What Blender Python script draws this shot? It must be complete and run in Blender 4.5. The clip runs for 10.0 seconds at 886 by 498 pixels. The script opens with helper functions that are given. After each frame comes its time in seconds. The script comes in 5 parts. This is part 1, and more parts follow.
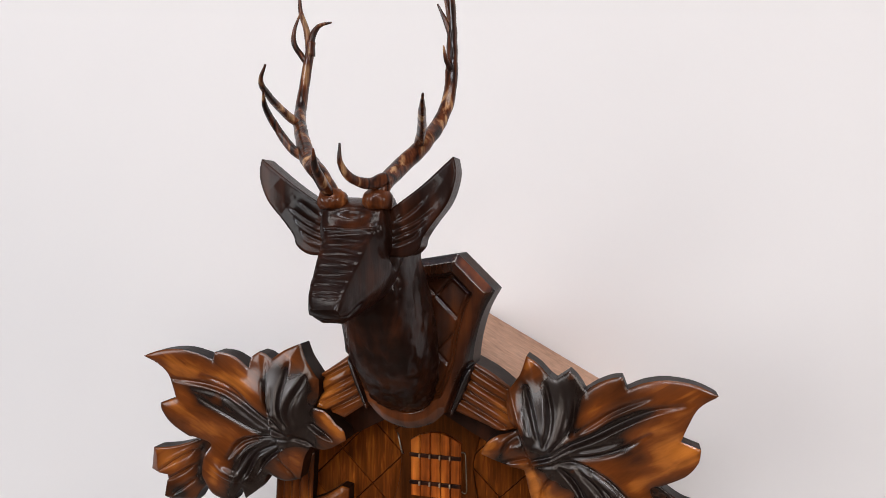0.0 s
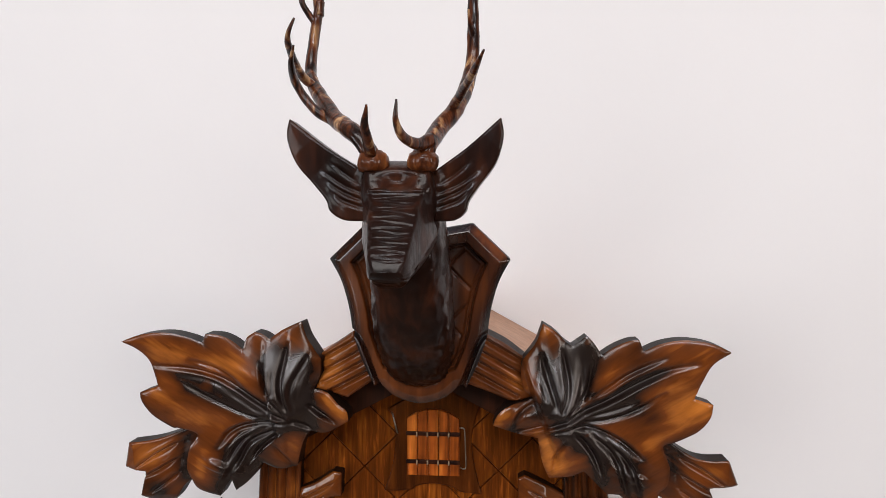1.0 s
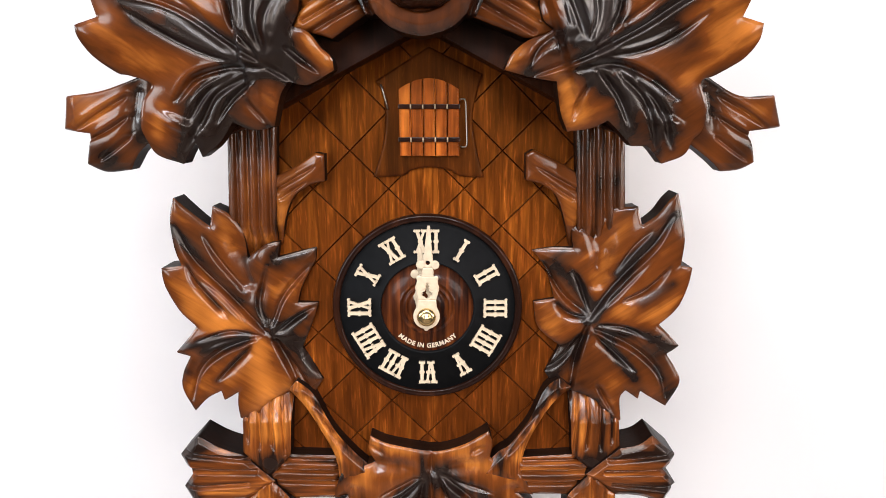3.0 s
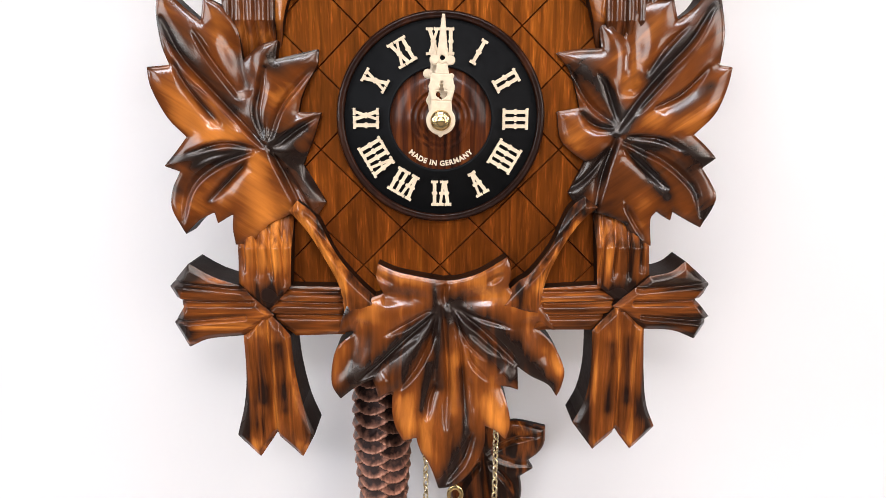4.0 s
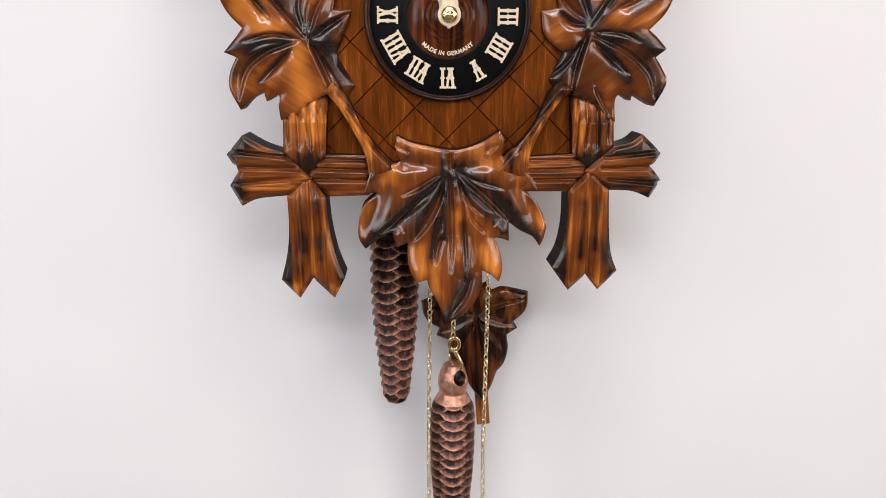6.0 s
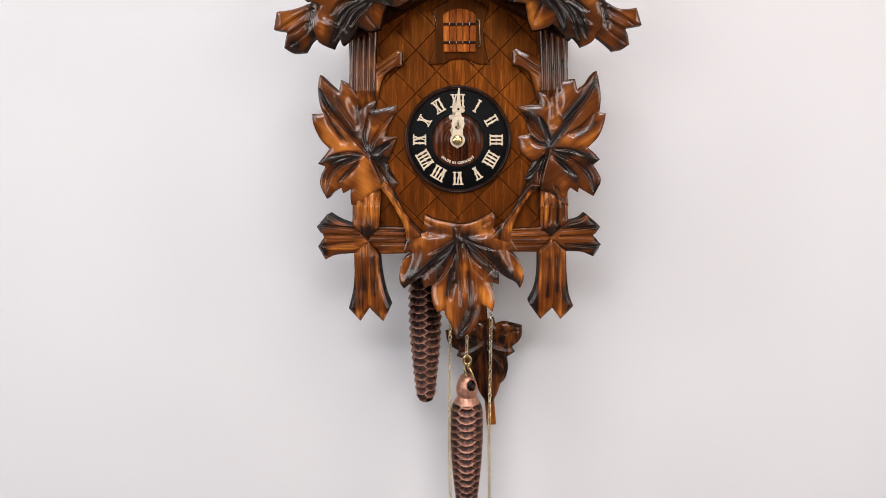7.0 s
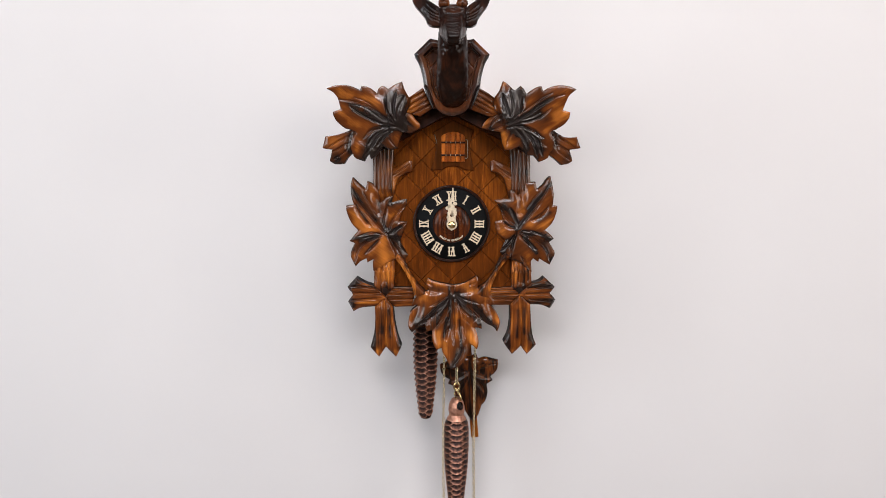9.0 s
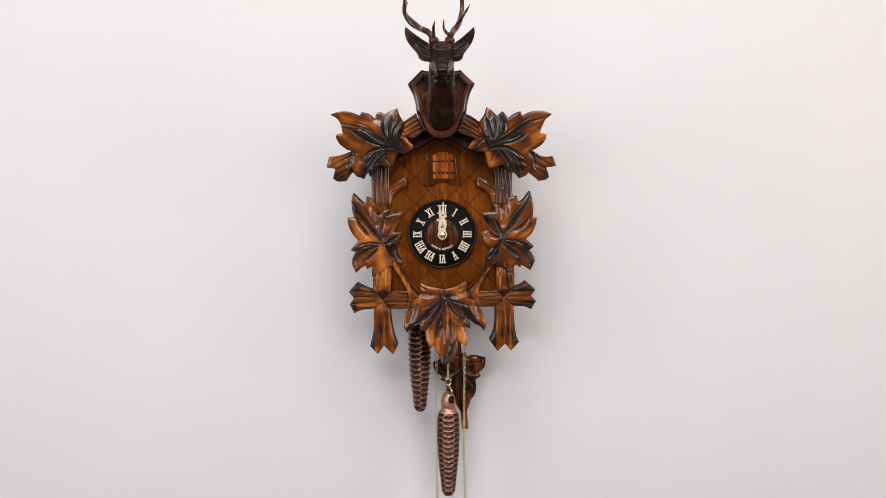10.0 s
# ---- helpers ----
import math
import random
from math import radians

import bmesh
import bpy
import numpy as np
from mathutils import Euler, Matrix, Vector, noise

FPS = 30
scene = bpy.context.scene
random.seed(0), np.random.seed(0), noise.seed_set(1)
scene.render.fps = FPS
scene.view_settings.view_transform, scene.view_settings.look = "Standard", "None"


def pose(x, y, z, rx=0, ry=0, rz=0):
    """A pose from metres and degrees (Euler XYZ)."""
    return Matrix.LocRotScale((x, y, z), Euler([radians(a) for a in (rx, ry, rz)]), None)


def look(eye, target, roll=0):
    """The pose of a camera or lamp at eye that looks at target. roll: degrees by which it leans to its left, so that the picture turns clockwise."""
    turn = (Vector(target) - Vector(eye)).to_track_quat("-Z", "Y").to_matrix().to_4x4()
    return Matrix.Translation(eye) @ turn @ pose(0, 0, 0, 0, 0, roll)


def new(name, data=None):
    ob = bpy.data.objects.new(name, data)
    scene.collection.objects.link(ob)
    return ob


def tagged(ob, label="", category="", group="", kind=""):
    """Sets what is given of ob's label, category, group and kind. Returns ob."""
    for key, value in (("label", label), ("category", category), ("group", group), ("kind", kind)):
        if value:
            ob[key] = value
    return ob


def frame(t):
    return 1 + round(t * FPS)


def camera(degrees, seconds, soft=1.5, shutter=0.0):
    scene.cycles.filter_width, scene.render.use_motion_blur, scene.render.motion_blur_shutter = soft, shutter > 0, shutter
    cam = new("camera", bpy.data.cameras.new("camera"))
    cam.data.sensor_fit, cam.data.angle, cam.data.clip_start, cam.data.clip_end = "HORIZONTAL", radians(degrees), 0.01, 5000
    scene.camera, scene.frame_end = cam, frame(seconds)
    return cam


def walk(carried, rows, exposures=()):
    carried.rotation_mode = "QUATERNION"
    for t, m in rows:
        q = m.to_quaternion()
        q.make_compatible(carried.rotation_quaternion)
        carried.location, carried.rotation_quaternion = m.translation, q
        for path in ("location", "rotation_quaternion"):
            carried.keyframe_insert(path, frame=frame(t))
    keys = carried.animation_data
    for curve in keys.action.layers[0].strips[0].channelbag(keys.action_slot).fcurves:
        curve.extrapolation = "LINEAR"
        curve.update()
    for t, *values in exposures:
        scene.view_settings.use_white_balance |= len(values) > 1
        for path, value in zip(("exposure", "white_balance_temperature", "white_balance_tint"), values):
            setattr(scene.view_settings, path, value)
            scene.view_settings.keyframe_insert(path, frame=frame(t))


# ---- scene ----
cam = camera(65.1, 10.0, soft=0.6)
PATH = [
    (0, (0.111, -0.513, 1.847), (-0.411, 1.416, 1.767), 0.6),
    (0.5, (0.071, -0.517, 1.844), (-0.292, 1.449, 1.788), 0.5),
    (1, (0.04, -0.52, 1.832), (-0.125, 1.472, 1.749), 0.2),
    (1.5, (0.026, -0.51, 1.802), (-0.011, 1.484, 1.652), 0.4),
    (2, (0.024, -0.498, 1.773), (0.017, 1.489, 1.546), 0.4),
    (2.5, (0.018, -0.49, 1.745), (0.01, 1.485, 1.43), -0.1),
    (3, (0.01, -0.481, 1.709), (0.002, 1.476, 1.297), 0.0),
    (3.2, (0.007, -0.477, 1.685), (0.002, 1.48, 1.274), 0.0),
    (4.3, (-0.004, -0.463, 1.597), (0.014, 1.475, 1.103), 0.1),
    (4.5, (-0.006, -0.46, 1.588), (0.01, 1.465, 1.045), 0.2),
    (5, (-0.023, -0.461, 1.565), (0.065, 1.441, 0.954), 0.6),
    (5.2, (-0.034, -0.467, 1.559), (0.113, 1.434, 0.954), 0.8),
    (6.3, (-0.015, -0.634, 1.578), (0.03, 1.314, 1.125), 0.2),
    (6.5, (-0.006, -0.687, 1.577), (-0.008, 1.274, 1.187), 0.1),
    (7, (0.014, -0.796, 1.604), (-0.069, 1.176, 1.282), -0.1),
    (7.5, (-0.002, -0.863, 1.631), (-0.044, 1.122, 1.385), -0.1),
    (8, (-0.005, -0.913, 1.658), (-0.043, 1.075, 1.445), 0.1),
    (8.5, (-0.004, -0.977, 1.661), (-0.032, 1.011, 1.451), 0.2),
    (9, (-0.016, -1.041, 1.661), (-0.006, 0.948, 1.457), 0.2),
    (9.5, (-0.012, -1.096, 1.665), (0.012, 0.894, 1.467), 0.0),
    (10, (-0.015, -1.146, 1.663), (0.016, 0.847, 1.498), -0.2),
]
walk(cam, [(t, look(eye, aim, roll)) for t, eye, aim, roll in PATH],
     exposures=[(0.0, -0.25), (1.2, -0.24), (1.8, -0.02), (2.5, 0.27), (3.2, 0.44), (4.5, 0.36), (5.2, 0.25), (6.3, 0.04), (7.5, -0.05), (10.0, -0.14)])

# ---- world and light ----
world = bpy.data.worlds.new("world")
scene.world = world
world.use_nodes = True
wn, wl = world.node_tree.nodes, world.node_tree.links
sky = wn.new("ShaderNodeTexSky")
sky.sky_type, sky.sun_disc = "NISHITA", False
sky.sun_elevation, sky.sun_rotation = radians(42), radians(200)
wl.new(sky.outputs[0], wn["Background"].inputs[0])
wn["Background"].inputs[1].default_value = 0.1


def added_light(name, place, target, wide, high, watts, colour):
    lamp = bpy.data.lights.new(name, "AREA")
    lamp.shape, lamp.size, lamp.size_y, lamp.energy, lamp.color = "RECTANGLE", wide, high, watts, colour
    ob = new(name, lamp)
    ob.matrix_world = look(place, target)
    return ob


# area lamps added above, behind and beside the camera; no such windows are known
added_light("roof_added_light", (0.0, -1.5, 3.37), (0.0, -1.0, 1.6), 1.8, 0.6, 31, (1.0, 0.965, 0.93))
added_light("added_light_south_west", (-1.5, -2.66, 2.0), (0.0, 0.0, 1.7), 1.0, 1.2, 22, (0.93, 0.96, 1.0))
added_light("added_light_south_east", (1.5, -2.66, 2.0), (0.0, 0.0, 1.7), 1.0, 1.2, 20.5, (1.0, 0.95, 0.9))
added_light("added_light_south_high", (0.0, -2.66, 2.95), (0.0, 0.0, 1.75), 1.8, 0.3, 37, (0.88, 0.925, 1.0))
added_light("added_light_west", (-2.36, -1.3, 1.9), (0.0, -0.6, 1.8), 0.5, 0.8, 15, (0.84, 0.92, 1.0))
added_light("added_light_east", (2.36, -1.3, 1.9), (0.0, -0.6, 1.8), 0.5, 0.8, 14, (1.0, 0.9, 0.86))


# ---- materials ----
def material(name):
    m = bpy.data.materials.new(name)
    m.use_nodes = True
    return m, m.node_tree.nodes, m.node_tree.links, m.node_tree.nodes["Principled BSDF"]


def ramp(nodes, stops):
    r = nodes.new("ShaderNodeValToRGB")
    while len(r.color_ramp.elements) < len(stops):
        r.color_ramp.elements.new(0.5)
    for e, (p, c) in zip(r.color_ramp.elements, stops):
        e.position, e.color = p, (*c, 1)
    return r


def math_node(nodes, links, op, a, b):
    n = nodes.new("ShaderNodeMath")
    n.operation = op
    for i, v in enumerate((a, b)):
        if isinstance(v, (int, float)):
            n.inputs[i].default_value = v
        else:
            links.new(v, n.inputs[i])
    return n.outputs[0]


def wood(name, dark, mid, light, angle=0.0, patches=28.0, grain=0.5, rough=0.32, coat=0.5, relief=0.1, shift=(0.33, 0.5, 0.70), spread_by=1.0, gloss=0.08, streaks=200.0, sheen=None, fleck=0.0):
    """Stained carved wood: airbrushed stain in soft patches over a fine grain that runs at the angle in the clock's front plane."""
    m, n, l, b = material(name)
    co = n.new("ShaderNodeTexCoord")
    info = n.new("ShaderNodeObjectInfo")
    move = n.new("ShaderNodeVectorMath")
    move.operation = "ADD"
    spread = n.new("ShaderNodeVectorMath")
    spread.operation = "SCALE"
    spread.inputs[0].default_value = (0.7 * spread_by, 0.3 * spread_by, 0.9 * spread_by)
    l.new(info.outputs["Random"], spread.inputs["Scale"])
    l.new(co.outputs["Object"], move.inputs[0])
    l.new(spread.outputs[0], move.inputs[1])
    mp = n.new("ShaderNodeMapping")
    mp.vector_type = "TEXTURE"
    mp.inputs["Rotation"].default_value = (0, radians(angle), 0)
    mp.inputs["Scale"].default_value = (1, 1, 16)
    l.new(move.outputs[0], mp.inputs[0])
    big = n.new("ShaderNodeTexNoise")
    big.inputs["Scale"].default_value, big.inputs["Detail"].default_value = patches, 2.5
    l.new(move.outputs[0], big.inputs["Vector"])
    g1 = n.new("ShaderNodeTexNoise")
    g1.inputs["Scale"].default_value, g1.inputs["Detail"].default_value, g1.inputs["Roughness"].default_value = 420, 5, 0.65
    l.new(mp.outputs[0], g1.inputs["Vector"])
    g2 = n.new("ShaderNodeTexNoise")
    g2.inputs["Scale"].default_value, g2.inputs["Detail"].default_value, g2.inputs["Distortion"].default_value = streaks, 4, 0.6
    l.new(mp.outputs[0], g2.inputs["Vector"])
    s = math_node(n, l, "ADD", math_node(n, l, "MULTIPLY", big.outputs[0], 0.42), math_node(n, l, "MULTIPLY", math_node(n, l, "SUBTRACT", g2.outputs[0], 0.5), grain))
    s = math_node(n, l, "ADD", s, 0.29)
    at = n.new("ShaderNodeAttribute")
    at.attribute_name = "stain"
    s = math_node(n, l, "ADD", s, at.outputs["Fac"])
    r = ramp(n, [(shift[0], dark), (shift[1], mid), (shift[2], light)])
    l.new(s, r.inputs[0])
    streak = math_node(n, l, "ADD", math_node(n, l, "MULTIPLY", math_node(n, l, "SUBTRACT", g1.outputs[0], 0.5), grain * 2.6), 1.0)
    if fleck:
        # short pale pores along the grain
        fm = n.new("ShaderNodeMapping")
        fm.vector_type = "TEXTURE"
        fm.inputs["Rotation"].default_value, fm.inputs["Scale"].default_value = (0, radians(angle), 0), (1, 1, 11)
        l.new(co.outputs["Object"], fm.inputs[0])
        f1 = n.new("ShaderNodeTexNoise")
        f1.inputs["Scale"].default_value, f1.inputs["Detail"].default_value = 1100, 2
        l.new(fm.outputs[0], f1.inputs["Vector"])
        spots = math_node(n, l, "MULTIPLY", math_node(n, l, "MAXIMUM", math_node(n, l, "SUBTRACT", f1.outputs[0], 0.56), 0.0), fleck)
        streak = math_node(n, l, "ADD", streak, spots)
    tint = n.new("ShaderNodeVectorMath")
    tint.operation = "SCALE"
    l.new(r.outputs[0], tint.inputs[0])
    l.new(streak, tint.inputs["Scale"])
    l.new(tint.outputs[0], b.inputs["Base Color"])
    rr = math_node(n, l, "ADD", math_node(n, l, "MULTIPLY", g1.outputs[0], 0.22), rough - 0.11)
    l.new(rr, b.inputs["Roughness"])
    # the dark sprayed stain dries to a satin lacquer
    satin = math_node(n, l, "MAXIMUM", math_node(n, l, "MULTIPLY", at.outputs["Fac"], -1.0), 0.0)
    l.new(math_node(n, l, "ADD", math_node(n, l, "MULTIPLY", satin, 0.8), 0.14), b.inputs["Coat Roughness"])
    b.inputs["Coat IOR"].default_value = 1.62
    l.new(math_node(n, l, "ADD", math_node(n, l, "MULTIPLY", satin, 0.9), coat * 0.9), b.inputs["Coat Weight"])
    b.inputs["Specular IOR Level"].default_value = gloss
    if sheen:
        # the cut fibres give an amber lustre
        b.inputs["Specular Tint"].default_value = (*sheen, 1)
    bump = n.new("ShaderNodeBump")
    bump.inputs["Strength"].default_value, bump.inputs["Distance"].default_value = relief, 0.0008
    l.new(math_node(n, l, "ADD", g1.outputs[0], math_node(n, l, "MULTIPLY", g2.outputs[0], 0.8)), bump.inputs["Height"])
    l.new(bump.outputs[0], b.inputs["Normal"])
    return m


DARK, MID, LIGHT = (0.007, 0.0032, 0.0025), (0.122, 0.0295, 0.0056), (0.58, 0.182, 0.028)
DEEP = (0.009, 0.0038, 0.0028), (0.15, 0.0375, 0.0074), (0.58, 0.186, 0.029)
WOOD_V = wood("carved_wood_upright_grain", DARK, MID, LIGHT, 0, 30, 0.4, 0.38, 0.8, gloss=0.14, sheen=(1.0, 0.45, 0.15))
WOOD_R = wood("carved_wood_rising_grain", DARK, MID, LIGHT, 55, 24, 0.24, 0.38, 0.66, shift=(0.345, 0.53, 0.73), gloss=0.14, sheen=(1.0, 0.45, 0.15))
WOOD_L = wood("carved_wood_falling_grain", DARK, MID, LIGHT, -55, 24, 0.24, 0.38, 0.66, shift=(0.345, 0.53, 0.73), gloss=0.14, sheen=(1.0, 0.45, 0.15))
WOOD_DEEP_V = wood("deep_brown_wood_upright_grain", *DEEP, 0, 26, 0.72, 0.38, 0.4, shift=(0.35, 0.53, 0.73), gloss=0.14, sheen=(1.0, 0.45, 0.15))
WOOD_DEEP_H = wood("deep_brown_wood_level_grain", *DEEP, 90, 26, 0.7, 0.38, 0.4, shift=(0.35, 0.53, 0.73), gloss=0.14, sheen=(1.0, 0.45, 0.15))
WOOD_DEEP_LEAF = wood("deep_brown_leaf_wood", *DEEP, 0, 22, 0.34, 0.38, 0.6, shift=(0.35, 0.53, 0.73), gloss=0.14, sheen=(1.0, 0.45, 0.15))
WOOD_GABLE = wood("gable_shade_wood", (0.005, 0.0024, 0.0018), (0.02, 0.006, 0.0026), (0.07, 0.018, 0.005), 0, 26, 0.3, 0.42, 0.1, 0.16, gloss=0.08)
WOOD_EDGE = wood("dark_stained_edge", (0.005, 0.0025, 0.002), (0.012, 0.005, 0.003), (0.035, 0.012, 0.005), 90, 30, 0.3, 0.5, 0.0, gloss=0.08)
WOOD_PANEL = wood("panel_wood", (0.024, 0.0052, 0.0013), (0.095, 0.0205, 0.003), (0.3, 0.08, 0.009), 0, 14, 0.6, 0.42, 0.05, 0.12, (0.3, 0.52, 0.75), 0.03, 0.5, 380.0, (1.0, 0.34, 0.06), 6.0)
WOOD_CENTRE = wood("dial_centre_wood", (0.012, 0.003, 0.0012), (0.055, 0.0125, 0.0032), (0.14, 0.034, 0.007), 0, 40, 0.9, 0.4, 0.15, 0.2, streaks=320.0)
WOOD_PLAQUE = wood("plaque_wood", (0.018, 0.0042, 0.0013), (0.06, 0.0138, 0.0026), (0.14, 0.036, 0.0055), 0, 22, 0.5, 0.45, 0.04, 0.2, gloss=0.25, sheen=(1.0, 0.4, 0.1), fleck=4.0)
WOOD_DOOR = wood("door_wood", (0.08, 0.014, 0.003), (0.3, 0.062, 0.009), (0.55, 0.15, 0.022), 0, 60, 0.7, 0.42, 0.1, 0.3, gloss=0.5, sheen=(1.0, 0.4, 0.12))
WOOD_HEAD = wood("dark_stained_wood", (0.0035, 0.0016, 0.0012), (0.014, 0.0046, 0.0026), (0.06, 0.0165, 0.006), 0, 45, 0.3, 0.36, 0.22, 0.25, gloss=0.06)
WOOD_SHIELD = wood("shield_wood", (0.006, 0.0026, 0.002), (0.042, 0.011, 0.0037), (0.17, 0.044, 0.01), 0, 26, 0.3, 0.32, 1.0, 0.16)
WOOD_BURR = wood("burr_wood", (0.02, 0.006, 0.003), (0.1, 0.026, 0.007), (0.3, 0.1, 0.03), 0, 120, 0.5, 0.36, 0.3, 0.4)
WOOD_ROOF = wood("plain_roof_wood", (0.3, 0.16, 0.1), (0.42, 0.24, 0.16), (0.5, 0.3, 0.2), 90, 10, 0.5, 0.55, 0.05, 0.15)
WOOD_ANTLER = wood("antler_wood", (0.012, 0.004, 0.0025), (0.09, 0.023, 0.007), (0.55, 0.32, 0.15), 0, 70, 0.9, 0.36, 0.4, 0.5, (0.4, 0.56, 0.78), streaks=260.0)


def plain(name, colour, rough, metal=0.0, vary=0.15, size=120.0, bump=0.0, coat=0.0):
    m, n, l, b = material(name)
    co = n.new("ShaderNodeTexCoord")
    t = n.new("ShaderNodeTexNoise")
    t.inputs["Scale"].default_value, t.inputs["Detail"].default_value = size, 4
    l.new(co.outputs["Object"], t.inputs["Vector"])
    lo, hi = tuple(c * (1 - vary) for c in colour), tuple(min(1, c * (1 + vary)) for c in colour)
    r = ramp(n, [(0.3, lo), (0.7, hi)])
    l.new(t.outputs[0], r.inputs[0])
    l.new(r.outputs[0], b.inputs["Base Color"])
    l.new(math_node(n, l, "ADD", math_node(n, l, "MULTIPLY", t.outputs[0], 0.2), rough - 0.1), b.inputs["Roughness"])
    b.inputs["Metallic"].default_value, b.inputs["Coat Weight"].default_value = metal, coat
    if bump:
        bp = n.new("ShaderNodeBump")
        bp.inputs["Strength"].default_value, bp.inputs["Distance"].default_value = bump, 0.0006
        l.new(t.outputs[0], bp.inputs["Height"])
        l.new(bp.outputs[0], b.inputs["Normal"])
    return m


BLACK = plain("black_dial_plastic", (0.006, 0.006, 0.0065), 0.6, 0, 0.2, 300)
BLACK.node_tree.nodes["Principled BSDF"].inputs["Specular IOR Level"].default_value = 0.1
BONE = plain("bone_coloured_plastic", (0.6, 0.475, 0.335), 0.45, 0, 0.1, 400, 0.2)
PRINT = plain("cream_print", (0.68, 0.55, 0.4), 0.5, 0, 0.05)
BRASS = plain("polished_brass", (0.83, 0.62, 0.3), 0.25, 1.0, 0.1, 200)
CHAIN = plain("brass_chain_metal", (0.8, 0.67, 0.42), 0.28, 1.0, 0.2, 900)
PIN = plain("pale_staple_metal", (0.42, 0.3, 0.2), 0.4, 0.6, 0.2, 300)
WIRE = plain("iron_wire", (0.3, 0.25, 0.2), 0.35, 1.0, 0.2, 300)


def worn_copper():
    """Bronzed cast metal: darker in the hollows, copper rubbed bright on the lips of the scales."""
    m, n, l, b = material("copper_bronzed_cast_metal")
    at = n.new("ShaderNodeAttribute")
    at.attribute_name = "stain"
    co = n.new("ShaderNodeTexCoord")
    t = n.new("ShaderNodeTexNoise")
    t.inputs["Scale"].default_value, t.inputs["Detail"].default_value = 260, 5
    l.new(co.outputs["Object"], t.inputs["Vector"])
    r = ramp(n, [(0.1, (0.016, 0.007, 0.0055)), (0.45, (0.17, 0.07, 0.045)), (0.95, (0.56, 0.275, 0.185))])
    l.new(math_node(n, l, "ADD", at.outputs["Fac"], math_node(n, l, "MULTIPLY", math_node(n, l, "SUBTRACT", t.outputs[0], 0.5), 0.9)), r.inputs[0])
    l.new(r.outputs[0], b.inputs["Base Color"])
    b.inputs["Metallic"].default_value = 0.8
    l.new(math_node(n, l, "ADD", math_node(n, l, "MULTIPLY", t.outputs[0], 0.3), 0.25), b.inputs["Roughness"])
    bp = n.new("ShaderNodeBump")
    bp.inputs["Strength"].default_value, bp.inputs["Distance"].default_value = 0.4, 0.0006
    l.new(t.outputs[0], bp.inputs["Height"])
    l.new(bp.outputs[0], b.inputs["Normal"])
    return m


COPPER = worn_copper()
HOLE = plain("hole_shade_black", (0.01, 0.009, 0.009), 0.6)
WALL_PAINT = plain("white_wall_paint", (0.674, 0.636, 0.629), 0.85, 0, 0.02, 3.0, 0.02)
# paint of the unseen surfaces, toned to dim reflections and bounce light upward
SOUTH_PAINT = plain("grey_brown_wall_paint", (0.06, 0.054, 0.05), 0.8, 0, 0.05, 3.0)
CEILING_PAINT = plain("grey_ceiling_paint", (0.16, 0.155, 0.15), 0.9, 0, 0.02, 3.0)
FLOOR_WOOD = plain("pale_floor_boards", (0.26, 0.21, 0.17), 0.5, 0, 0.2, 8.0)



# ---- mesh helpers ----
def lean(z):
    """Sideways shear fitted to the camera's view: shift in millimetres at the height z."""
    return 0.3 - 0.008 * z + (0.00006 * z * z if z < 0 else 0)


def part(name, data, mat, parent=None, label="", smooth=True):
    if isinstance(data, bmesh.types.BMesh):
        me = bpy.data.meshes.new(name)
        bmesh.ops.recalc_face_normals(data, faces=data.faces)
        data.to_mesh(me)
        data.free()
    else:
        me = data
    if mat and not me.materials:
        me.materials.append(mat)
    if parent is not None and parent.name.split(".")[0] in ("cuckoo_clock", "antler"):
        for v in me.vertices:
            v.co.x += lean(v.co.z * 1000) / 1000
    me.polygons.foreach_set("use_smooth", [smooth] * len(me.polygons))
    ob = new(name, me)
    ob.parent = parent
    return tagged(ob, label)


def box(bm, x0, x1, y0, y1, z0, z1, bevel=0.0):
    made = bmesh.ops.create_cube(bm, size=1.0)["verts"]
    for v in made:
        v.co = Vector(((x0 + x1) / 2 + v.co.x * (x1 - x0), (y0 + y1) / 2 + v.co.y * (y1 - y0), (z0 + z1) / 2 + v.co.z * (z1 - z0)))
    if bevel:
        bmesh.ops.bevel(bm, geom=list({e for v in made for e in v.link_edges}), offset=bevel, segments=2, affect="EDGES", profile=0.6)
    return bm


def prism(bm, pts, y0, y1):
    """A flat plate with the outline pts (x, z) from the depth y0 (back) to y1 (front)."""
    a = [bm.verts.new((x, y0, z)) for x, z in pts]
    b = [bm.verts.new((x, y1, z)) for x, z in pts]
    k = len(pts)
    for i in range(k):
        bm.faces.new((a[i], a[(i + 1) % k], b[(i + 1) % k], b[i]))
    bm.faces.new(a), bm.faces.new(b[::-1])
    return bm


def lathe(bm, profile, seg, axis="y", centre=(0, 0, 0), cap=True):
    """Turns the profile [(radius, along)] about the axis y or z."""
    cx, cy, cz = centre
    rings = []
    for r, s in profile:
        ring = []
        for k in range(seg):
            a = 2 * math.pi * k / seg
            u, w = r * math.cos(a), r * math.sin(a)
            ring.append(bm.verts.new((cx + u, cy + s, cz + w) if axis == "y" else (cx + u, cy + w, cz + s)))
        rings.append(ring)
    for a, b in zip(rings, rings[1:]):
        for k in range(seg):
            bm.faces.new((a[k], a[(k + 1) % seg], b[(k + 1) % seg], b[k]))
    if cap and profile[0][0] > 1e-6:
        bm.faces.new(rings[0])
    if cap and profile[-1][0] > 1e-6:
        bm.faces.new(rings[-1])
    return bm


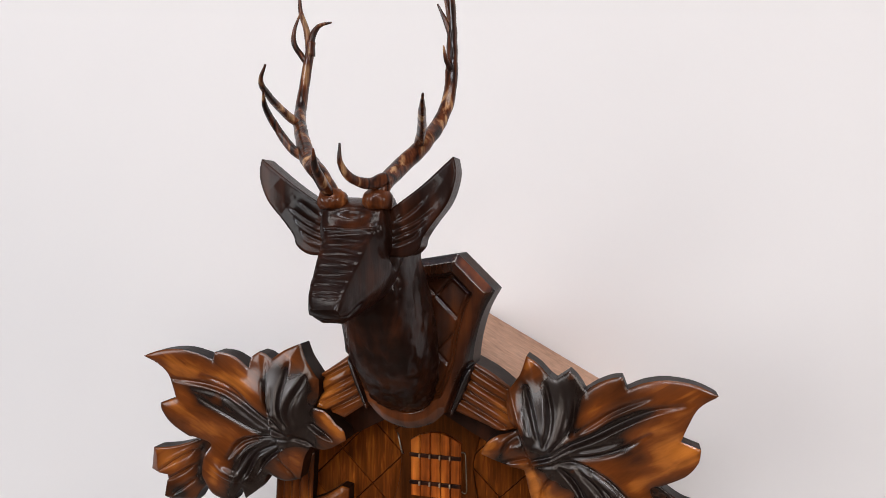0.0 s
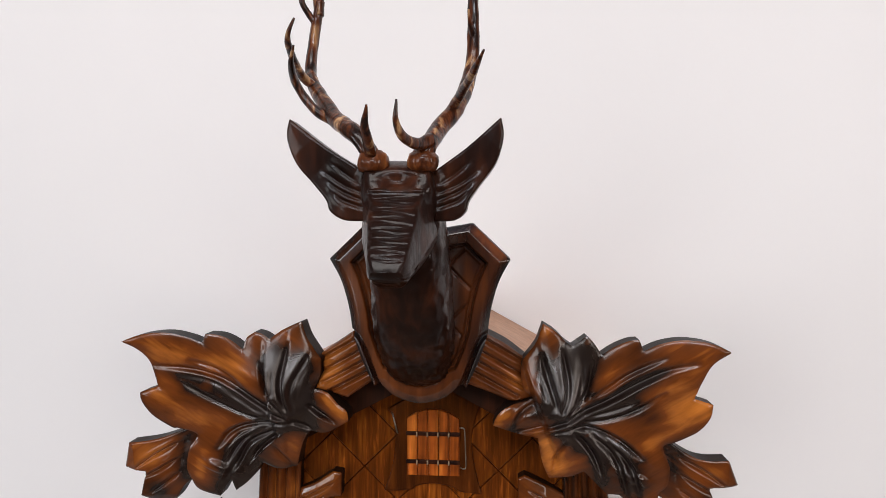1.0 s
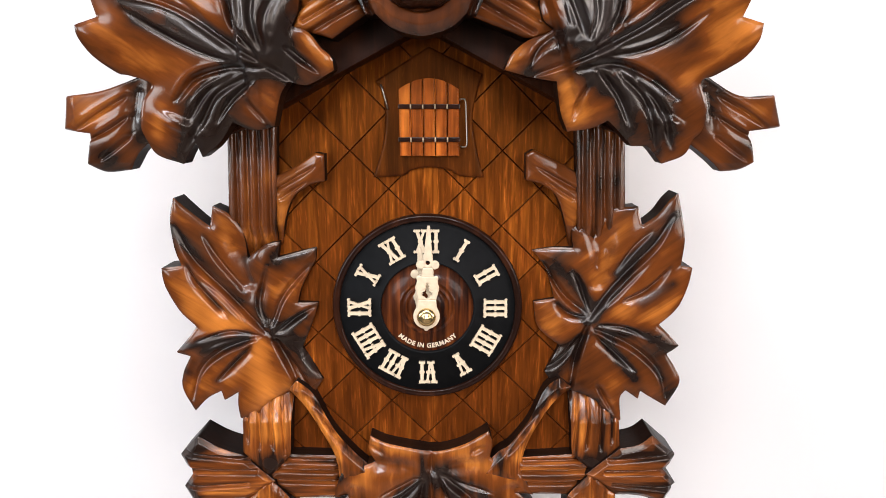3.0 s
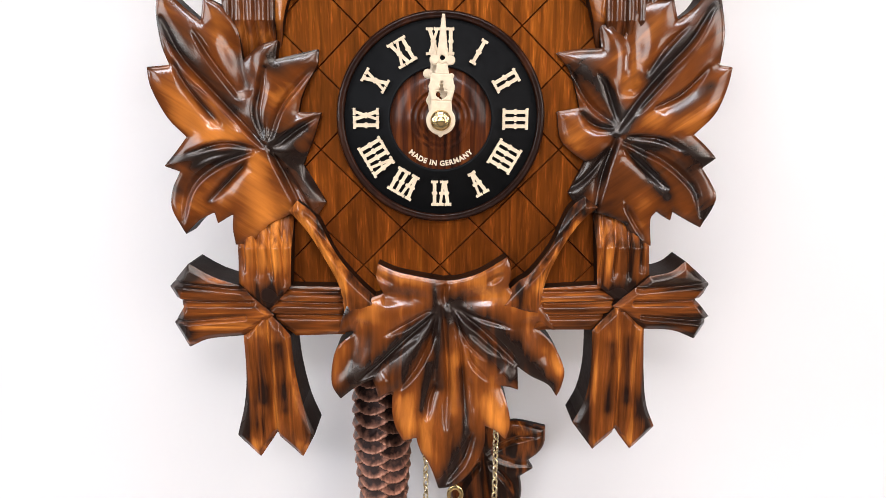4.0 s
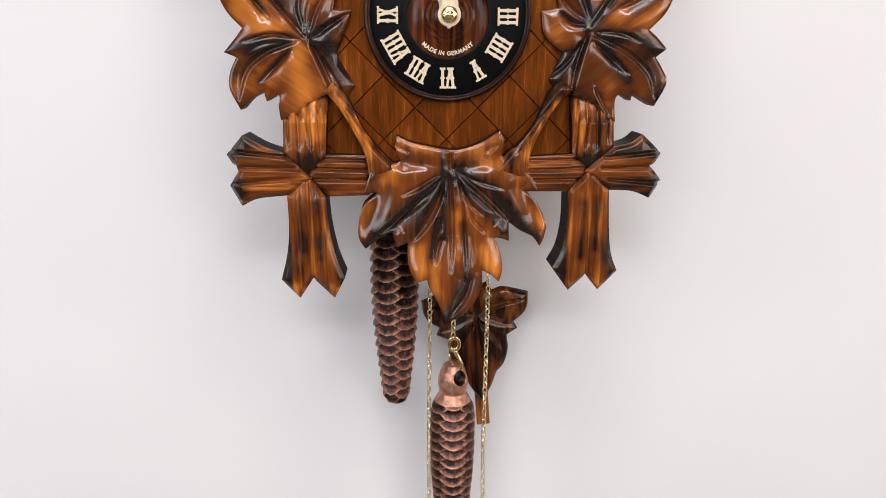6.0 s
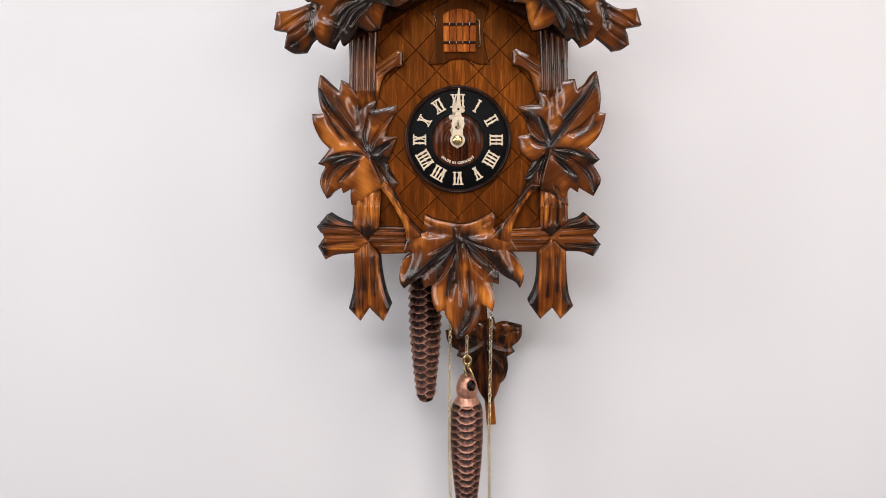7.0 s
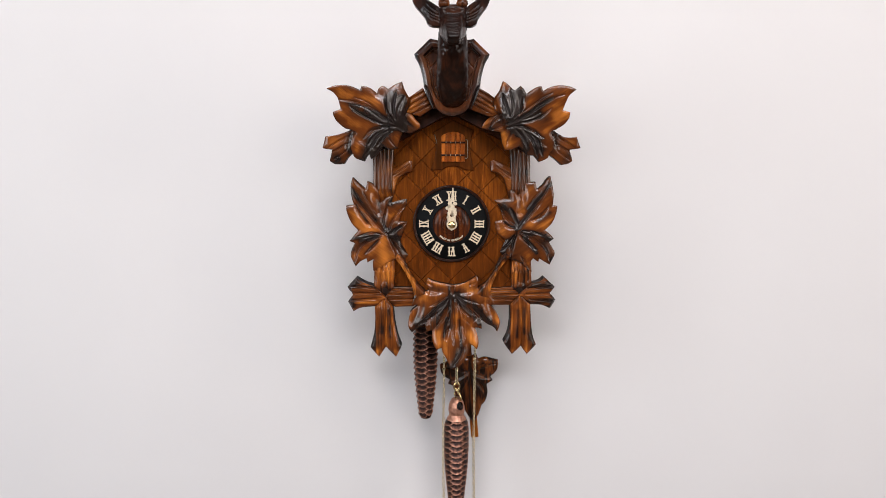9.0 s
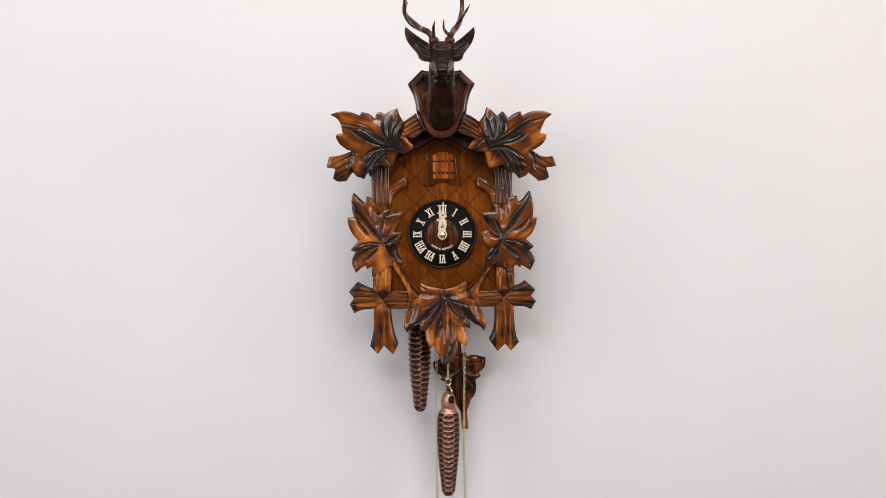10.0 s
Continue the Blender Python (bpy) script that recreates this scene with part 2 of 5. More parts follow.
def glide(points, steps=6, closed=False):
    """A Catmull-Rom curve through the points."""
    p = [Vector(q) for q in points]
    k = len(p)
    out = []
    for i in range(k if closed else k - 1):
        p1, p2 = p[i], p[(i + 1) % k]
        p0 = p[i - 1] if closed or i else p1 * 2 - p2
        p3 = p[(i + 2) % k] if closed or i < k - 2 else p2 * 2 - p1
        for j in range(steps):
            t = j / steps
            out.append(0.5 * (2 * p1 + (p2 - p0) * t + (2 * p0 - 5 * p1 + 4 * p2 - p3) * t * t + (3 * p1 - p0 - 3 * p2 + p3) * t ** 3))
    if not closed:
        out.append(p[-1])
    return out


def tube(bm, points, radii, seg=10, steps=6, rough=0.0, closed=False):
    """A round bar along a smooth path, its radius gliding from radii[0] to radii[-1]."""
    path = glide(points, steps, closed)
    k = len(path)
    rings = []
    side = None
    for i, p in enumerate(path):
        d = (path[(i + 1) % k] - path[i - 1]) if closed else (path[min(i + 1, k - 1)] - path[max(i - 1, 0)])
        d.normalize()
        if side is None:
            side = d.orthogonal().normalized()
        side = (side - d * side.dot(d)).normalized()
        up = d.cross(side)
        f = i / (k - 1) * (len(radii) - 1)
        a = min(int(f), len(radii) - 2) if len(radii) > 1 else 0
        r = radii[0] if len(radii) == 1 else radii[a] + (radii[a + 1] - radii[a]) * (f - a)
        ring = []
        for j in range(seg):
            w = 2 * math.pi * j / seg
            q = side * math.cos(w) + up * math.sin(w)
            rr = r * (1 + rough * noise.noise((p + q * r) * 190) + rough * 0.7 * math.sin(3 * w + 60 * p.z) * (r > 0.0012))
            ring.append(bm.verts.new(p + q * rr))
        rings.append(ring)
    for i in range(k if closed else k - 1):
        a, b = rings[i], rings[(i + 1) % k]
        for j in range(seg):
            bm.faces.new((a[j], a[(j + 1) % seg], b[(j + 1) % seg], b[j]))
    if not closed:
        bm.faces.new(rings[0][::-1]), bm.faces.new(rings[-1])
    return bm


# ---- carving ----
# Outlines and cuts are drawn in millimetres about the dial's centre; S marks a sharp corner.
def read(text, flip=False):
    out = []
    for w in text.split():
        x, z = w.lstrip("S").split(",")
        out.append((w[0] == "S", -float(x) if flip else float(x), float(z)))
    return out


def contour(text, flip=False, steps=6):
    """The outline as a closed polygon: smooth between its sharp corners."""
    p = read(text, flip)
    k = len(p)
    pts = np.array([(x, z) for _, x, z in p])
    sharp = [s for s, _, _ in p]
    out = []
    for i in range(k):
        p1, p2 = pts[i], pts[(i + 1) % k]
        p0 = 2 * p1 - p2 if sharp[i] else pts[i - 1]
        p3 = 2 * p2 - p1 if sharp[(i + 1) % k] else pts[(i + 2) % k]
        if sharp[i] and sharp[(i + 1) % k]:
            out.append(p1)
            continue
        for j in range(steps):
            t = j / steps
            out.append(0.5 * (2 * p1 + (p2 - p0) * t + (2 * p0 - 5 * p1 + 4 * p2 - p3) * t * t + (3 * p1 - p0 - 3 * p2 + p3) * t ** 3))
    return np.array(out)


def inside_distance(X, Z, poly):
    """Distance to the polygon's edge, positive inside."""
    best = np.full(X.shape, 1e9)
    odd = np.zeros(X.shape, bool)
    for (ax, az), (bx, bz) in zip(poly, np.roll(poly, -1, 0)):
        dx, dz = bx - ax, bz - az
        q = dx * dx + dz * dz
        if q < 1e-12:
            continue
        t = np.clip(((X - ax) * dx + (Z - az) * dz) / q, 0, 1)
        best = np.minimum(best, (X - ax - t * dx) ** 2 + (Z - az - t * dz) ** 2)
        if az != bz:
            odd ^= ((az > Z) != (bz > Z)) & (X < (bx - ax) * (Z - az) / (bz - az) + ax)
    d = np.sqrt(best)
    return np.where(odd, d, -d)


def along_line(X, Z, line):
    """Distance to a line, how far along it (0 to 1) the nearest place is, and on which side (left is positive)."""
    best, where, hand = np.full(X.shape, 1e9), np.zeros(X.shape), np.zeros(X.shape)
    seg = np.hypot(*(np.diff(line, axis=0).T))
    total, run = seg.sum(), 0.0
    for (ax, az), (bx, bz), s in zip(line, line[1:], seg):
        if s < 1e-9:
            continue
        t = np.clip(((X - ax) * (bx - ax) + (Z - az) * (bz - az)) / s ** 2, 0, 1)
        d = np.hypot(X - ax - t * (bx - ax), Z - az - t * (bz - az))
        near = d < best
        best = np.where(near, d, best)
        where = np.where(near, (run + t * s) / total, where)
        hand = np.where(near, (bx - ax) * (Z - az) - (bz - az) * (X - ax), hand)
        run += s
    return best, where, hand


def plate(xs, zs, D, H, back):
    """A mesh over the grid where D is positive: its face lies H millimetres in front of the wall, its back at back."""
    ins = D > 0
    verts, faces, index = [], [], {}

    def corner(i, j):
        key = (i, j)
        if key not in index:
            index[key] = len(verts)
            verts.append((xs[i] / 1000, -H[i, j] / 1000, zs[j] / 1000))
        return index[key]

    def cross(i, j, k, l):
        key = (i, j, k, l) if (i, j) < (k, l) else (k, l, i, j)
        if key not in index:
            t = D[i, j] / (D[i, j] - D[k, l])
            h = H[i, j] + (H[k, l] - H[i, j]) * t
            index[key] = len(verts)
            verts.append(((xs[i] + (xs[k] - xs[i]) * t) / 1000, -h / 1000, (zs[j] + (zs[l] - zs[j]) * t) / 1000))
        return index[key]

    rim = []
    count = ins[:-1, :-1].astype(int) + ins[1:, :-1] + ins[1:, 1:] + ins[:-1, 1:]
    for i, j in zip(*np.nonzero(count)):
        ring = ((i, j), (i + 1, j), (i + 1, j + 1), (i, j + 1))
        if count[i, j] == 4:
            faces.append([corner(*c) for c in ring])
            continue
        f, cuts = [], []
        for a, b in zip(ring, ring[1:] + ring[:1]):
            if ins[a]:
                f.append(corner(*a))
            if ins[a] != ins[b]:
                v = cross(*a, *b)
                f.append(v)
                cuts.append((v, ins[a]))
        if len(cuts) == 2 and len(f) > 2:
            faces.append(f)
            (u, leaving), (v, _) = cuts
            rim.append((u, v) if leaving else (v, u))
    front, rear = {}, {}
    for u, v in rim:
        for w in (u, v):
            if w not in front:
                front[w] = len(verts)
                verts.append(verts[w])
                rear[w] = len(verts)
                verts.append((verts[w][0], -(back(abs(verts[w][0] * 1000), verts[w][2] * 1000) if callable(back) else back) / 1000, verts[w][2]))
        faces.append([front[v], front[u], rear[u], rear[v]])
    me = bpy.data.meshes.new("plate")
    me.from_pydata(verts, [], faces)
    side = np.zeros(len(faces), np.int32)
    side[len(faces) - len(rim):] = 1
    me.polygons.foreach_set("material_index", side)
    return me


def knife_marks(xs, zs, pitch, seed):
    """Gentle hand-worked unevenness, about 1 high, with the given pitch in millimetres."""
    rng = np.random.default_rng(seed)
    gx, gz = np.arange(xs[0] - pitch, xs[-1] + 2 * pitch, pitch), np.arange(zs[0] - pitch, zs[-1] + 2 * pitch, pitch)
    g = rng.uniform(-1, 1, (len(gx), len(gz)))

    def ease(at, grid):
        f = (at - grid[0]) / pitch
        i = np.floor(f).astype(int)
        t = f - i
        return i, t * t * (3 - 2 * t)

    i, u = ease(xs, gx)
    j, v = ease(zs, gz)
    u, v = u[:, None], v[None, :]
    return (g[np.ix_(i, j)] * (1 - u) + g[np.ix_(i + 1, j)] * u) * (1 - v) + (g[np.ix_(i, j + 1)] * (1 - u) + g[np.ix_(i + 1, j + 1)] * u) * v


def carve(name, outline, cuts, rim, back, mat, parent, label="", flip=False, crown=4.0, reach=6.0, edge=1.6, res=0.5, wave=0.5, extra=None, stain=(), rub=0.0, chamfer=0, shaded_cuts=False, worn=0):
    """A carved piece: the outline with a pillowed face and rounded or chamfered edge; its rim stands rim millimetres
    off the wall.
    cuts are (kind, width, depth, line): v sharp, w sharp and even, b soft, gl and gr a slim cut with a scoop on one
    side, r a ridge.
    stain: airbrushed strokes (radius, amount, line); the edge tone: added along the outline, below zero darker; shaded
    cuts: stain and the grooves' shade painted dark along the cuts; worn: how far the edges of the cuts are rounded."""
    poly = contour(outline, flip)
    lo, hi = poly.min(0) - 2 * res, poly.max(0) + 2 * res
    xs, zs = np.arange(lo[0], hi[0], res), np.arange(lo[1], hi[1], res)
    X, Z = np.meshgrid(xs, zs, indexing="ij")
    D = inside_distance(X, Z, poly)
    d = np.maximum(D, 0)
    sx = -1 if flip else 1
    H = (rim(X * sx, Z) if callable(rim) else rim) + crown * (1 - np.exp(-d / reach))
    q = np.clip(1 - d / edge, 0, 1)
    H = H + edge * ((1 - q) * chamfer if chamfer else np.sqrt(1 - q * q))
    sharp, soft, scoop = np.zeros(X.shape), np.zeros(X.shape), np.zeros(X.shape)
    for kind, width, depth, line in cuts:
        pts = np.array([(v.x, v.y) for v in glide([(x, z, 0) for _, x, z in read(line, flip)], 5)])
        r, t, hand = along_line(X, Z, pts)
        fade = np.clip(np.minimum(1, (1 - t) * 2.2 + 0.12), 0, 1) * np.clip(t * 6 + 0.45, 0, 1)
        if kind == "v":
            sharp = np.maximum(sharp, depth * fade * np.clip(1 - r / (width * (0.45 + 0.55 * fade)), 0, 1))
        elif kind == "w":
            sharp = np.maximum(sharp, depth * np.clip(1 - r / width, 0, 1))
        elif kind in ("gl", "gr"):
            broad = (hand * sx > 0) == (kind == "gl")
            # a slim almond cut with a crest on its steep side, in a wide shallow scoop on the other
            almond = np.sqrt(np.clip(np.sin(np.pi * np.clip(0.08 + 0.9 * t, 0, 1)), 0, 1))
            slim = np.where(broad, (0.9 + 0.2 * width) * almond + 0.05, 0.5 + 0.1 * depth)
            sharp = np.maximum(sharp, (0.6 + 0.36 * depth) * almond * np.clip(1 - r / slim, 0, 1))
            scoop = np.maximum(scoop, 0.34 * depth * fade * np.where(broad, 1 / (1 + (r / (0.75 * width)) ** 2) ** 1.5, np.clip(1 - r / 2.2, 0, 1) ** 2))
            H += np.where(broad, 0, 0.28 * almond * np.exp(-((r - 1.5 - 0.1 * depth) / 1.1) ** 2))
        elif kind == "b":
            soft = np.maximum(soft, depth * fade * np.exp(-(r / width) ** 2))
        else:
            H += depth * fade * np.exp(-(r / width) ** 2)
    H = H - soft - scoop - np.maximum(sharp - 0.35 * soft, 0)
    if extra is not None:
        H += extra(X * sx, Z, D)
    if wave:
        H += wave * 0.5 * (np.sin(X * 0.11 + Z * 0.07 + crown) + np.sin(Z * 0.16 - X * 0.05 + 2 * sx))
    if wave > 0.3:
        H += 0.12 * knife_marks(xs, zs, 9.0, len(outline) + sx)
    for _ in range(worn):
        H[1:-1] = (H[:-2] + 2 * H[1:-1] + H[2:]) / 4
        H[:, 1:-1] = (H[:, :-2] + 2 * H[:, 1:-1] + H[:, 2:]) / 4
    H = np.maximum(H, (back(np.abs(X), Z) if callable(back) else back) + 1.0)
    me = plate(xs, zs, D, H, back)
    me.materials.append(mat)
    me.materials.append(WOOD_EDGE)
    if stain or rub:
        co = np.empty(len(me.vertices) * 3, np.float32)
        me.vertices.foreach_get("co", co)
        co = co.reshape(-1, 3) * 1000
        i = np.clip(np.rint((co[:, 0] - lo[0]) / res).astype(int), 0, len(xs) - 1)
        j = np.clip(np.rint((co[:, 2] - lo[1]) / res).astype(int), 0, len(zs) - 1)
        # tone towards the outline: darker where the value is below zero
        amount = rub * np.exp(-d[i, j] / 2.5)
        # the grooves' shade is painted in with the stain, as dark strokes along the cuts
        cut_shade = [(1.8, -0.06, line) for kind, _, depth, line in cuts if shaded_cuts and kind in ("gl", "gr", "v")]
        for radius, strength, line in list(stain) + cut_shade:
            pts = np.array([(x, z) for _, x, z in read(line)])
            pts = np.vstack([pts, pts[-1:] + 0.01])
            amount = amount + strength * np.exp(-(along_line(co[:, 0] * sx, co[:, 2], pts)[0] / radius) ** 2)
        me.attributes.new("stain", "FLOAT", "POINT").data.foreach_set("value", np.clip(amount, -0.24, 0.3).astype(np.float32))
    return part(name, me, mat, parent, label)


# ---- the room ----
def wall(name, pts_boxes, mat):
    bm = bmesh.new()
    for b in pts_boxes:
        box(bm, *b)
    return tagged(part(name, bm, mat, smooth=False), kind="structure")


# only wall_north is seen; the rest is added, its openings and paint shape light
wall("wall_north", [(-2.4, 2.4, 0.0, 0.12, 0, 3.4)], WALL_PAINT)
for name, x0, x1 in (("wall_west", -2.52, -2.4), ("wall_east", 2.4, 2.52)):
    wall(name, [(x0, x1, -2.7, 0.12, 0, 1.35), (x0, x1, -2.7, 0.12, 2.45, 3.4), (x0, x1, -2.7, -1.7, 1.35, 2.45), (x0, x1, -0.9, 0.12, 1.35, 2.45)], SOUTH_PAINT)
wall("wall_south", [(-2.52, 2.52, -2.82, -2.7, 0, 1.4), (-2.52, -0.9, -2.82, -2.7, 2.6, 3.4), (0.9, 2.52, -2.82, -2.7, 2.6, 3.4), (-0.9, 0.9, -2.82, -2.7, 3.25, 3.4), (-2.52, -2.05, -2.82, -2.7, 1.4, 2.6), (-0.95, 0.95, -2.82, -2.7, 1.4, 2.65), (2.05, 2.52, -2.82, -2.7, 1.4, 2.6)], SOUTH_PAINT)
wall("floor", [(-2.6, 2.6, -2.9, 0.2, -0.1, 0)], FLOOR_WOOD)
wall("ceiling", [(-2.6, -1.6, -2.9, 0.2, 3.4, 3.5), (1.6, 2.6, -2.9, 0.2, 3.4, 3.5), (-1.6, 1.6, -2.9, -1.85, 3.4, 3.5), (-1.6, 1.6, -0.65, 0.2, 3.4, 3.5)], CEILING_PAINT)

# ---- the clock ----
clock = new("cuckoo_clock")
clock.location = (0, 0, 1.6)
tagged(clock, "dark carved wooden cuckoo clock with leaves and stag head on wall", "cuckoo clock")

# case: sides, bottom, front panel and roof
APEX, SLOPE, FACE = 0.184, 0.54, 0.115
for s in (-1, 1):
    bm = bmesh.new()
    box(bm, s * 0.1 - 0.004, s * 0.1 + 0.004, -FACE + 0.001, -0.001, -0.106, APEX - SLOPE * 0.104 - 0.012)
    part("case_side", bm, WOOD_PLAQUE, clock, smooth=False)
bm = bmesh.new()
box(bm, -0.096, 0.096, -FACE + 0.001, -0.001, -0.106, -0.098)
part("case_bottom", bm, WOOD_PLAQUE, clock, smooth=False)
bm = bmesh.new()
box(bm, -0.096, 0.096, -0.009, -0.001, -0.098, 0.11)
part("case_back", bm, WOOD_PLAQUE, clock, smooth=False)
for s in (-1, 1):
    bm = bmesh.new()
    x1 = 0.116
    prism(bm, [(0, APEX), (s * x1, APEX - SLOPE * x1), (s * x1, APEX - SLOPE * x1 - 0.01), (0, APEX - 0.012)], -0.002, -0.145)
    part("roof_board", bm, WOOD_ROOF, clock, smooth=False, label="plain light brown roof board")
bm = bmesh.new()
TOPS = [(-0.096, -0.098), (0.096, -0.098), (0.096, APEX - 0.012 - SLOPE * 0.096), (0, APEX - 0.0125), (-0.096, APEX - 0.012 - SLOPE * 0.096)]
prism(bm, TOPS, -0.104, -FACE + 0.0035)
front_panel = part("front_panel", bm, WOOD_PLAQUE, clock, "brown front panel scored with diamonds", smooth=False)

# near-black board under the gable, its colour carrying the recess's shade, its lower edge cut to a flat peak over the
# panel
for s in (-1, 1):
    bm = bmesh.new()
    edge = [(0, 0.1445), (s * 0.0255, 0.131), (s * 0.05, 0.118), (s * 0.092, 0.0955)]
    prism(bm, edge + [(s * 0.1045, 0.0915), (s * 0.1045, APEX - 0.0125 - SLOPE * 0.1045), (0, APEX - 0.0125)], -FACE - 0.001, -0.139)
    bmesh.ops.bevel(bm, geom=[e for e in bm.edges if all(v.co.y < -0.138 for v in e.verts)], offset=0.0012, segments=2, affect="EDGES")
    part("gable_board", bm, WOOD_GABLE, clock, "dark-stained board under the gable", smooth=False)

# carved pieces, each with its mirror image
TOP_LEAF = "S62.8,180.1 68.9,176.3 74.1,171.1 S77.5,168.8 80.4,171.0 S84.4,174.2 88.3,170.4 S91.9,164.7 97.8,169.1 104.8,172.6 S109.6,173.5 S111.8,167.7 119.3,171.7 128.6,174.0 138.1,173.8 145.3,172.1 S152.2,168.9 144.1,162.5 139.8,153.9 S136.5,144.7 S145.5,141.9 144.4,135.0 139.5,128.0 132.6,123.2 S127.9,120.5 123.1,117.7 126.9,106.9 126.3,97.2 S122.8,92.9 119.5,85.7 S110.1,81.4 105.8,86.8 S102.9,89.6 S96.3,89.4 89.7,96.4 S84.7,101.1 77.7,97.6 S66.9,95.9 63.4,104.4 S60.7,118.4 50.0,120.2 S37.2,123.6 40.4,130.5 47.0,136.0 54.8,138.7 S58.2,140.8 53.3,145.3 51.8,154.4 S52.9,160.8 59.1,169.6 61.4,175.7"
TOP_TWIG = "S119.2,125.6 135.4,114.5 144.5,111.6 S155.2,112.3 S161.1,98.5 S147.0,96.5 149.6,89.0 S151.1,82.5 145.6,78.9 S137.9,77.8 130.7,84.2 S113.9,96.7"
MID_LEAF = "S129.3,63.9 131.9,52.6 133.8,39.7 S133.0,25.7 S138.9,24.7 137.3,14.9 132.5,2.8 S123.2,-7.2 129.2,-12.5 S134.6,-18.5 S128.4,-23.4 133.1,-31.0 135.7,-39.0 S129.3,-53.3 121.1,-48.6 S115.6,-45.2 S114.7,-50.0 S107.8,-45.3 105.0,-50.2 S106.0,-63.4 99.7,-61.3 S91.9,-51.8 84.2,-48.4 76.1,-46.6 72.1,-48.2 S64.3,-37.2 67.2,-30.7 S72.0,-20.9 63.8,-14.9 59.2,-8.8 S57.5,3.5 S68.4,5.4 66.1,14.5 62.9,23.5 S56.3,31.8 67.0,33.5 S77.7,33.7 S75.9,45.2 82.5,43.8 S88.3,38.9 92.2,49.2 98.9,55.0 S110.0,56.6 S112.4,46.6 119.8,52.4 124.9,59.6"
CROSS_SIDE = "S86.6,-94.3 S105.1,-78.4 116.0,-75.8 S123.0,-70.5 S136.6,-82.8 S129.9,-91.4 S137.8,-100.7 S129.7,-111.8 118.5,-107.4 S103.7,-106.6"
CROSS_LEG = "S90.7,-92.0 S103.7,-106.6 104.4,-129.9 106.4,-148.5 S110.8,-161.1 S98.2,-174.4 S90.2,-163.4 S78.2,-174.7 S67.3,-159.2 73.3,-146.9 76.4,-129.9 S76.8,-107.5"
CROSS_IN = "S92.7,-93.4 S79.5,-83.9 S48.8,-85.7 S46.5,-108.1 S77.3,-108.0"
CROSS_UP = "S91.4,-94.8 S105.8,-78.8 S103.9,-43.3 S77.3,-43.3 S79.5,-83.9"
VINE = "S71.6,-38.0 63.8,-44.7 55.0,-63.8 44.4,-77.7 37.5,-82.6 S25.1,-96.4 S50.6,-100.7 51.6,-85.7 58.0,-69.3 68.3,-52.8 S78.1,-43.3"
SHOULDER = "S30.9,174.2 44.1,167.5 S54.7,159.7 52.9,153.2 S59.5,140.2 48.2,137.3 S40.2,140.0 S18.8,147.9"
PILLAR = "S76.3,102.5 S101.6,102.5 S105.9,14 S80.5,14"
SPRIG = "S80.9,72.1 67.9,79.7 S55.0,85.5 S51.3,83.3 S51.6,69.9 61.1,67.0 69.9,56.5 S80,16 S94,16 S90.8,72.1"
HALF = "S0,-81 8.2,-80.4 19.3,-76.7 S32.5,-68.6 34.8,-76.2 S33.3,-84.6 41.8,-91.8 50.3,-94.6 S57.7,-107.8 47.7,-105.7 56.5,-115.2 62.7,-128.8 61.5,-138.0 S58.7,-144.2 54.3,-138.0 45.4,-133.4 S38.1,-127.9 S38.3,-140.5 33.9,-138.9 S29.0,-138.0 32.4,-148.3 33.7,-158.4 S31.2,-167.5 26.3,-162.8 S20.5,-159.9"
# the hand-carved twins on the other side differ a little
TOP_LEAF_TWIN = "S61.8,179.1 71.1,175.0 S78.7,169.8 82.4,172.4 S86.1,173.6 90.7,170.1 S92.6,164.2 98.3,169.1 104.2,172.0 S111.0,172.8 S113.1,168.0 121.0,171.3 131.2,173.6 143.5,172.5 S153.3,169.0 146.1,164.8 140.5,157.7 S137.4,144.7 S146.8,141.4 146.2,136.3 141.4,128.5 133.1,121.8 S129.8,121.2 120.1,117.1 124.7,109.2 126.8,98.5 S125.5,92.8 121.9,85.6 S111.0,81.2 107.6,87.2 S104.6,90.9 S102.5,84.2 94.6,90.6 S87.5,100.4 78.7,96.5 S68.9,98.3 65.1,111.8 S61.1,118.5 52.2,117.2 S40.3,123.5 41.0,129.2 S45.2,133.1 50.5,139.8 S57.3,142.2 53.9,149.8 S52.7,159.1 56.0,164.7 59.5,171.2"
TOP_TWIG_TWIN = "S119.4,122.8 141.3,114.5 S158.3,111.8 S162.5,97.3 S150.1,95.4 S153.9,81.5 147.1,77.6 S136.4,78.4 127.2,90.0 S107.8,97.8"
MID_LEAF_TWIN = "S130.1,61.5 132.7,49.6 131.7,35.2 S128.7,25.4 S139.0,24.5 137.9,14.7 132.1,1.0 S123.8,-8.4 129.2,-15.2 S135.5,-22.4 S128.6,-25.2 133.1,-34.4 133.9,-43.7 S128.1,-56.4 121.5,-49.7 S113.9,-45.8 S112.6,-51.4 S104.9,-46.9 105.6,-54.8 S105.0,-62.7 96.3,-61.2 S88.2,-52.6 82.1,-49.9 73.9,-47.0 66.5,-50.9 S59.0,-41.8 63.2,-34.2 S69.5,-22.8 63.5,-8.8 S59.4,2.9 S70.3,3.2 67.5,12.9 S59.9,26.7 S59.3,33.3 68.9,31.1 S79.7,28.3 S78.1,37.2 85.9,35.2 S95.7,27.7 96.8,41.9 103.1,52.1 S111.0,56.8 S113.2,45.9 119.7,51.4"
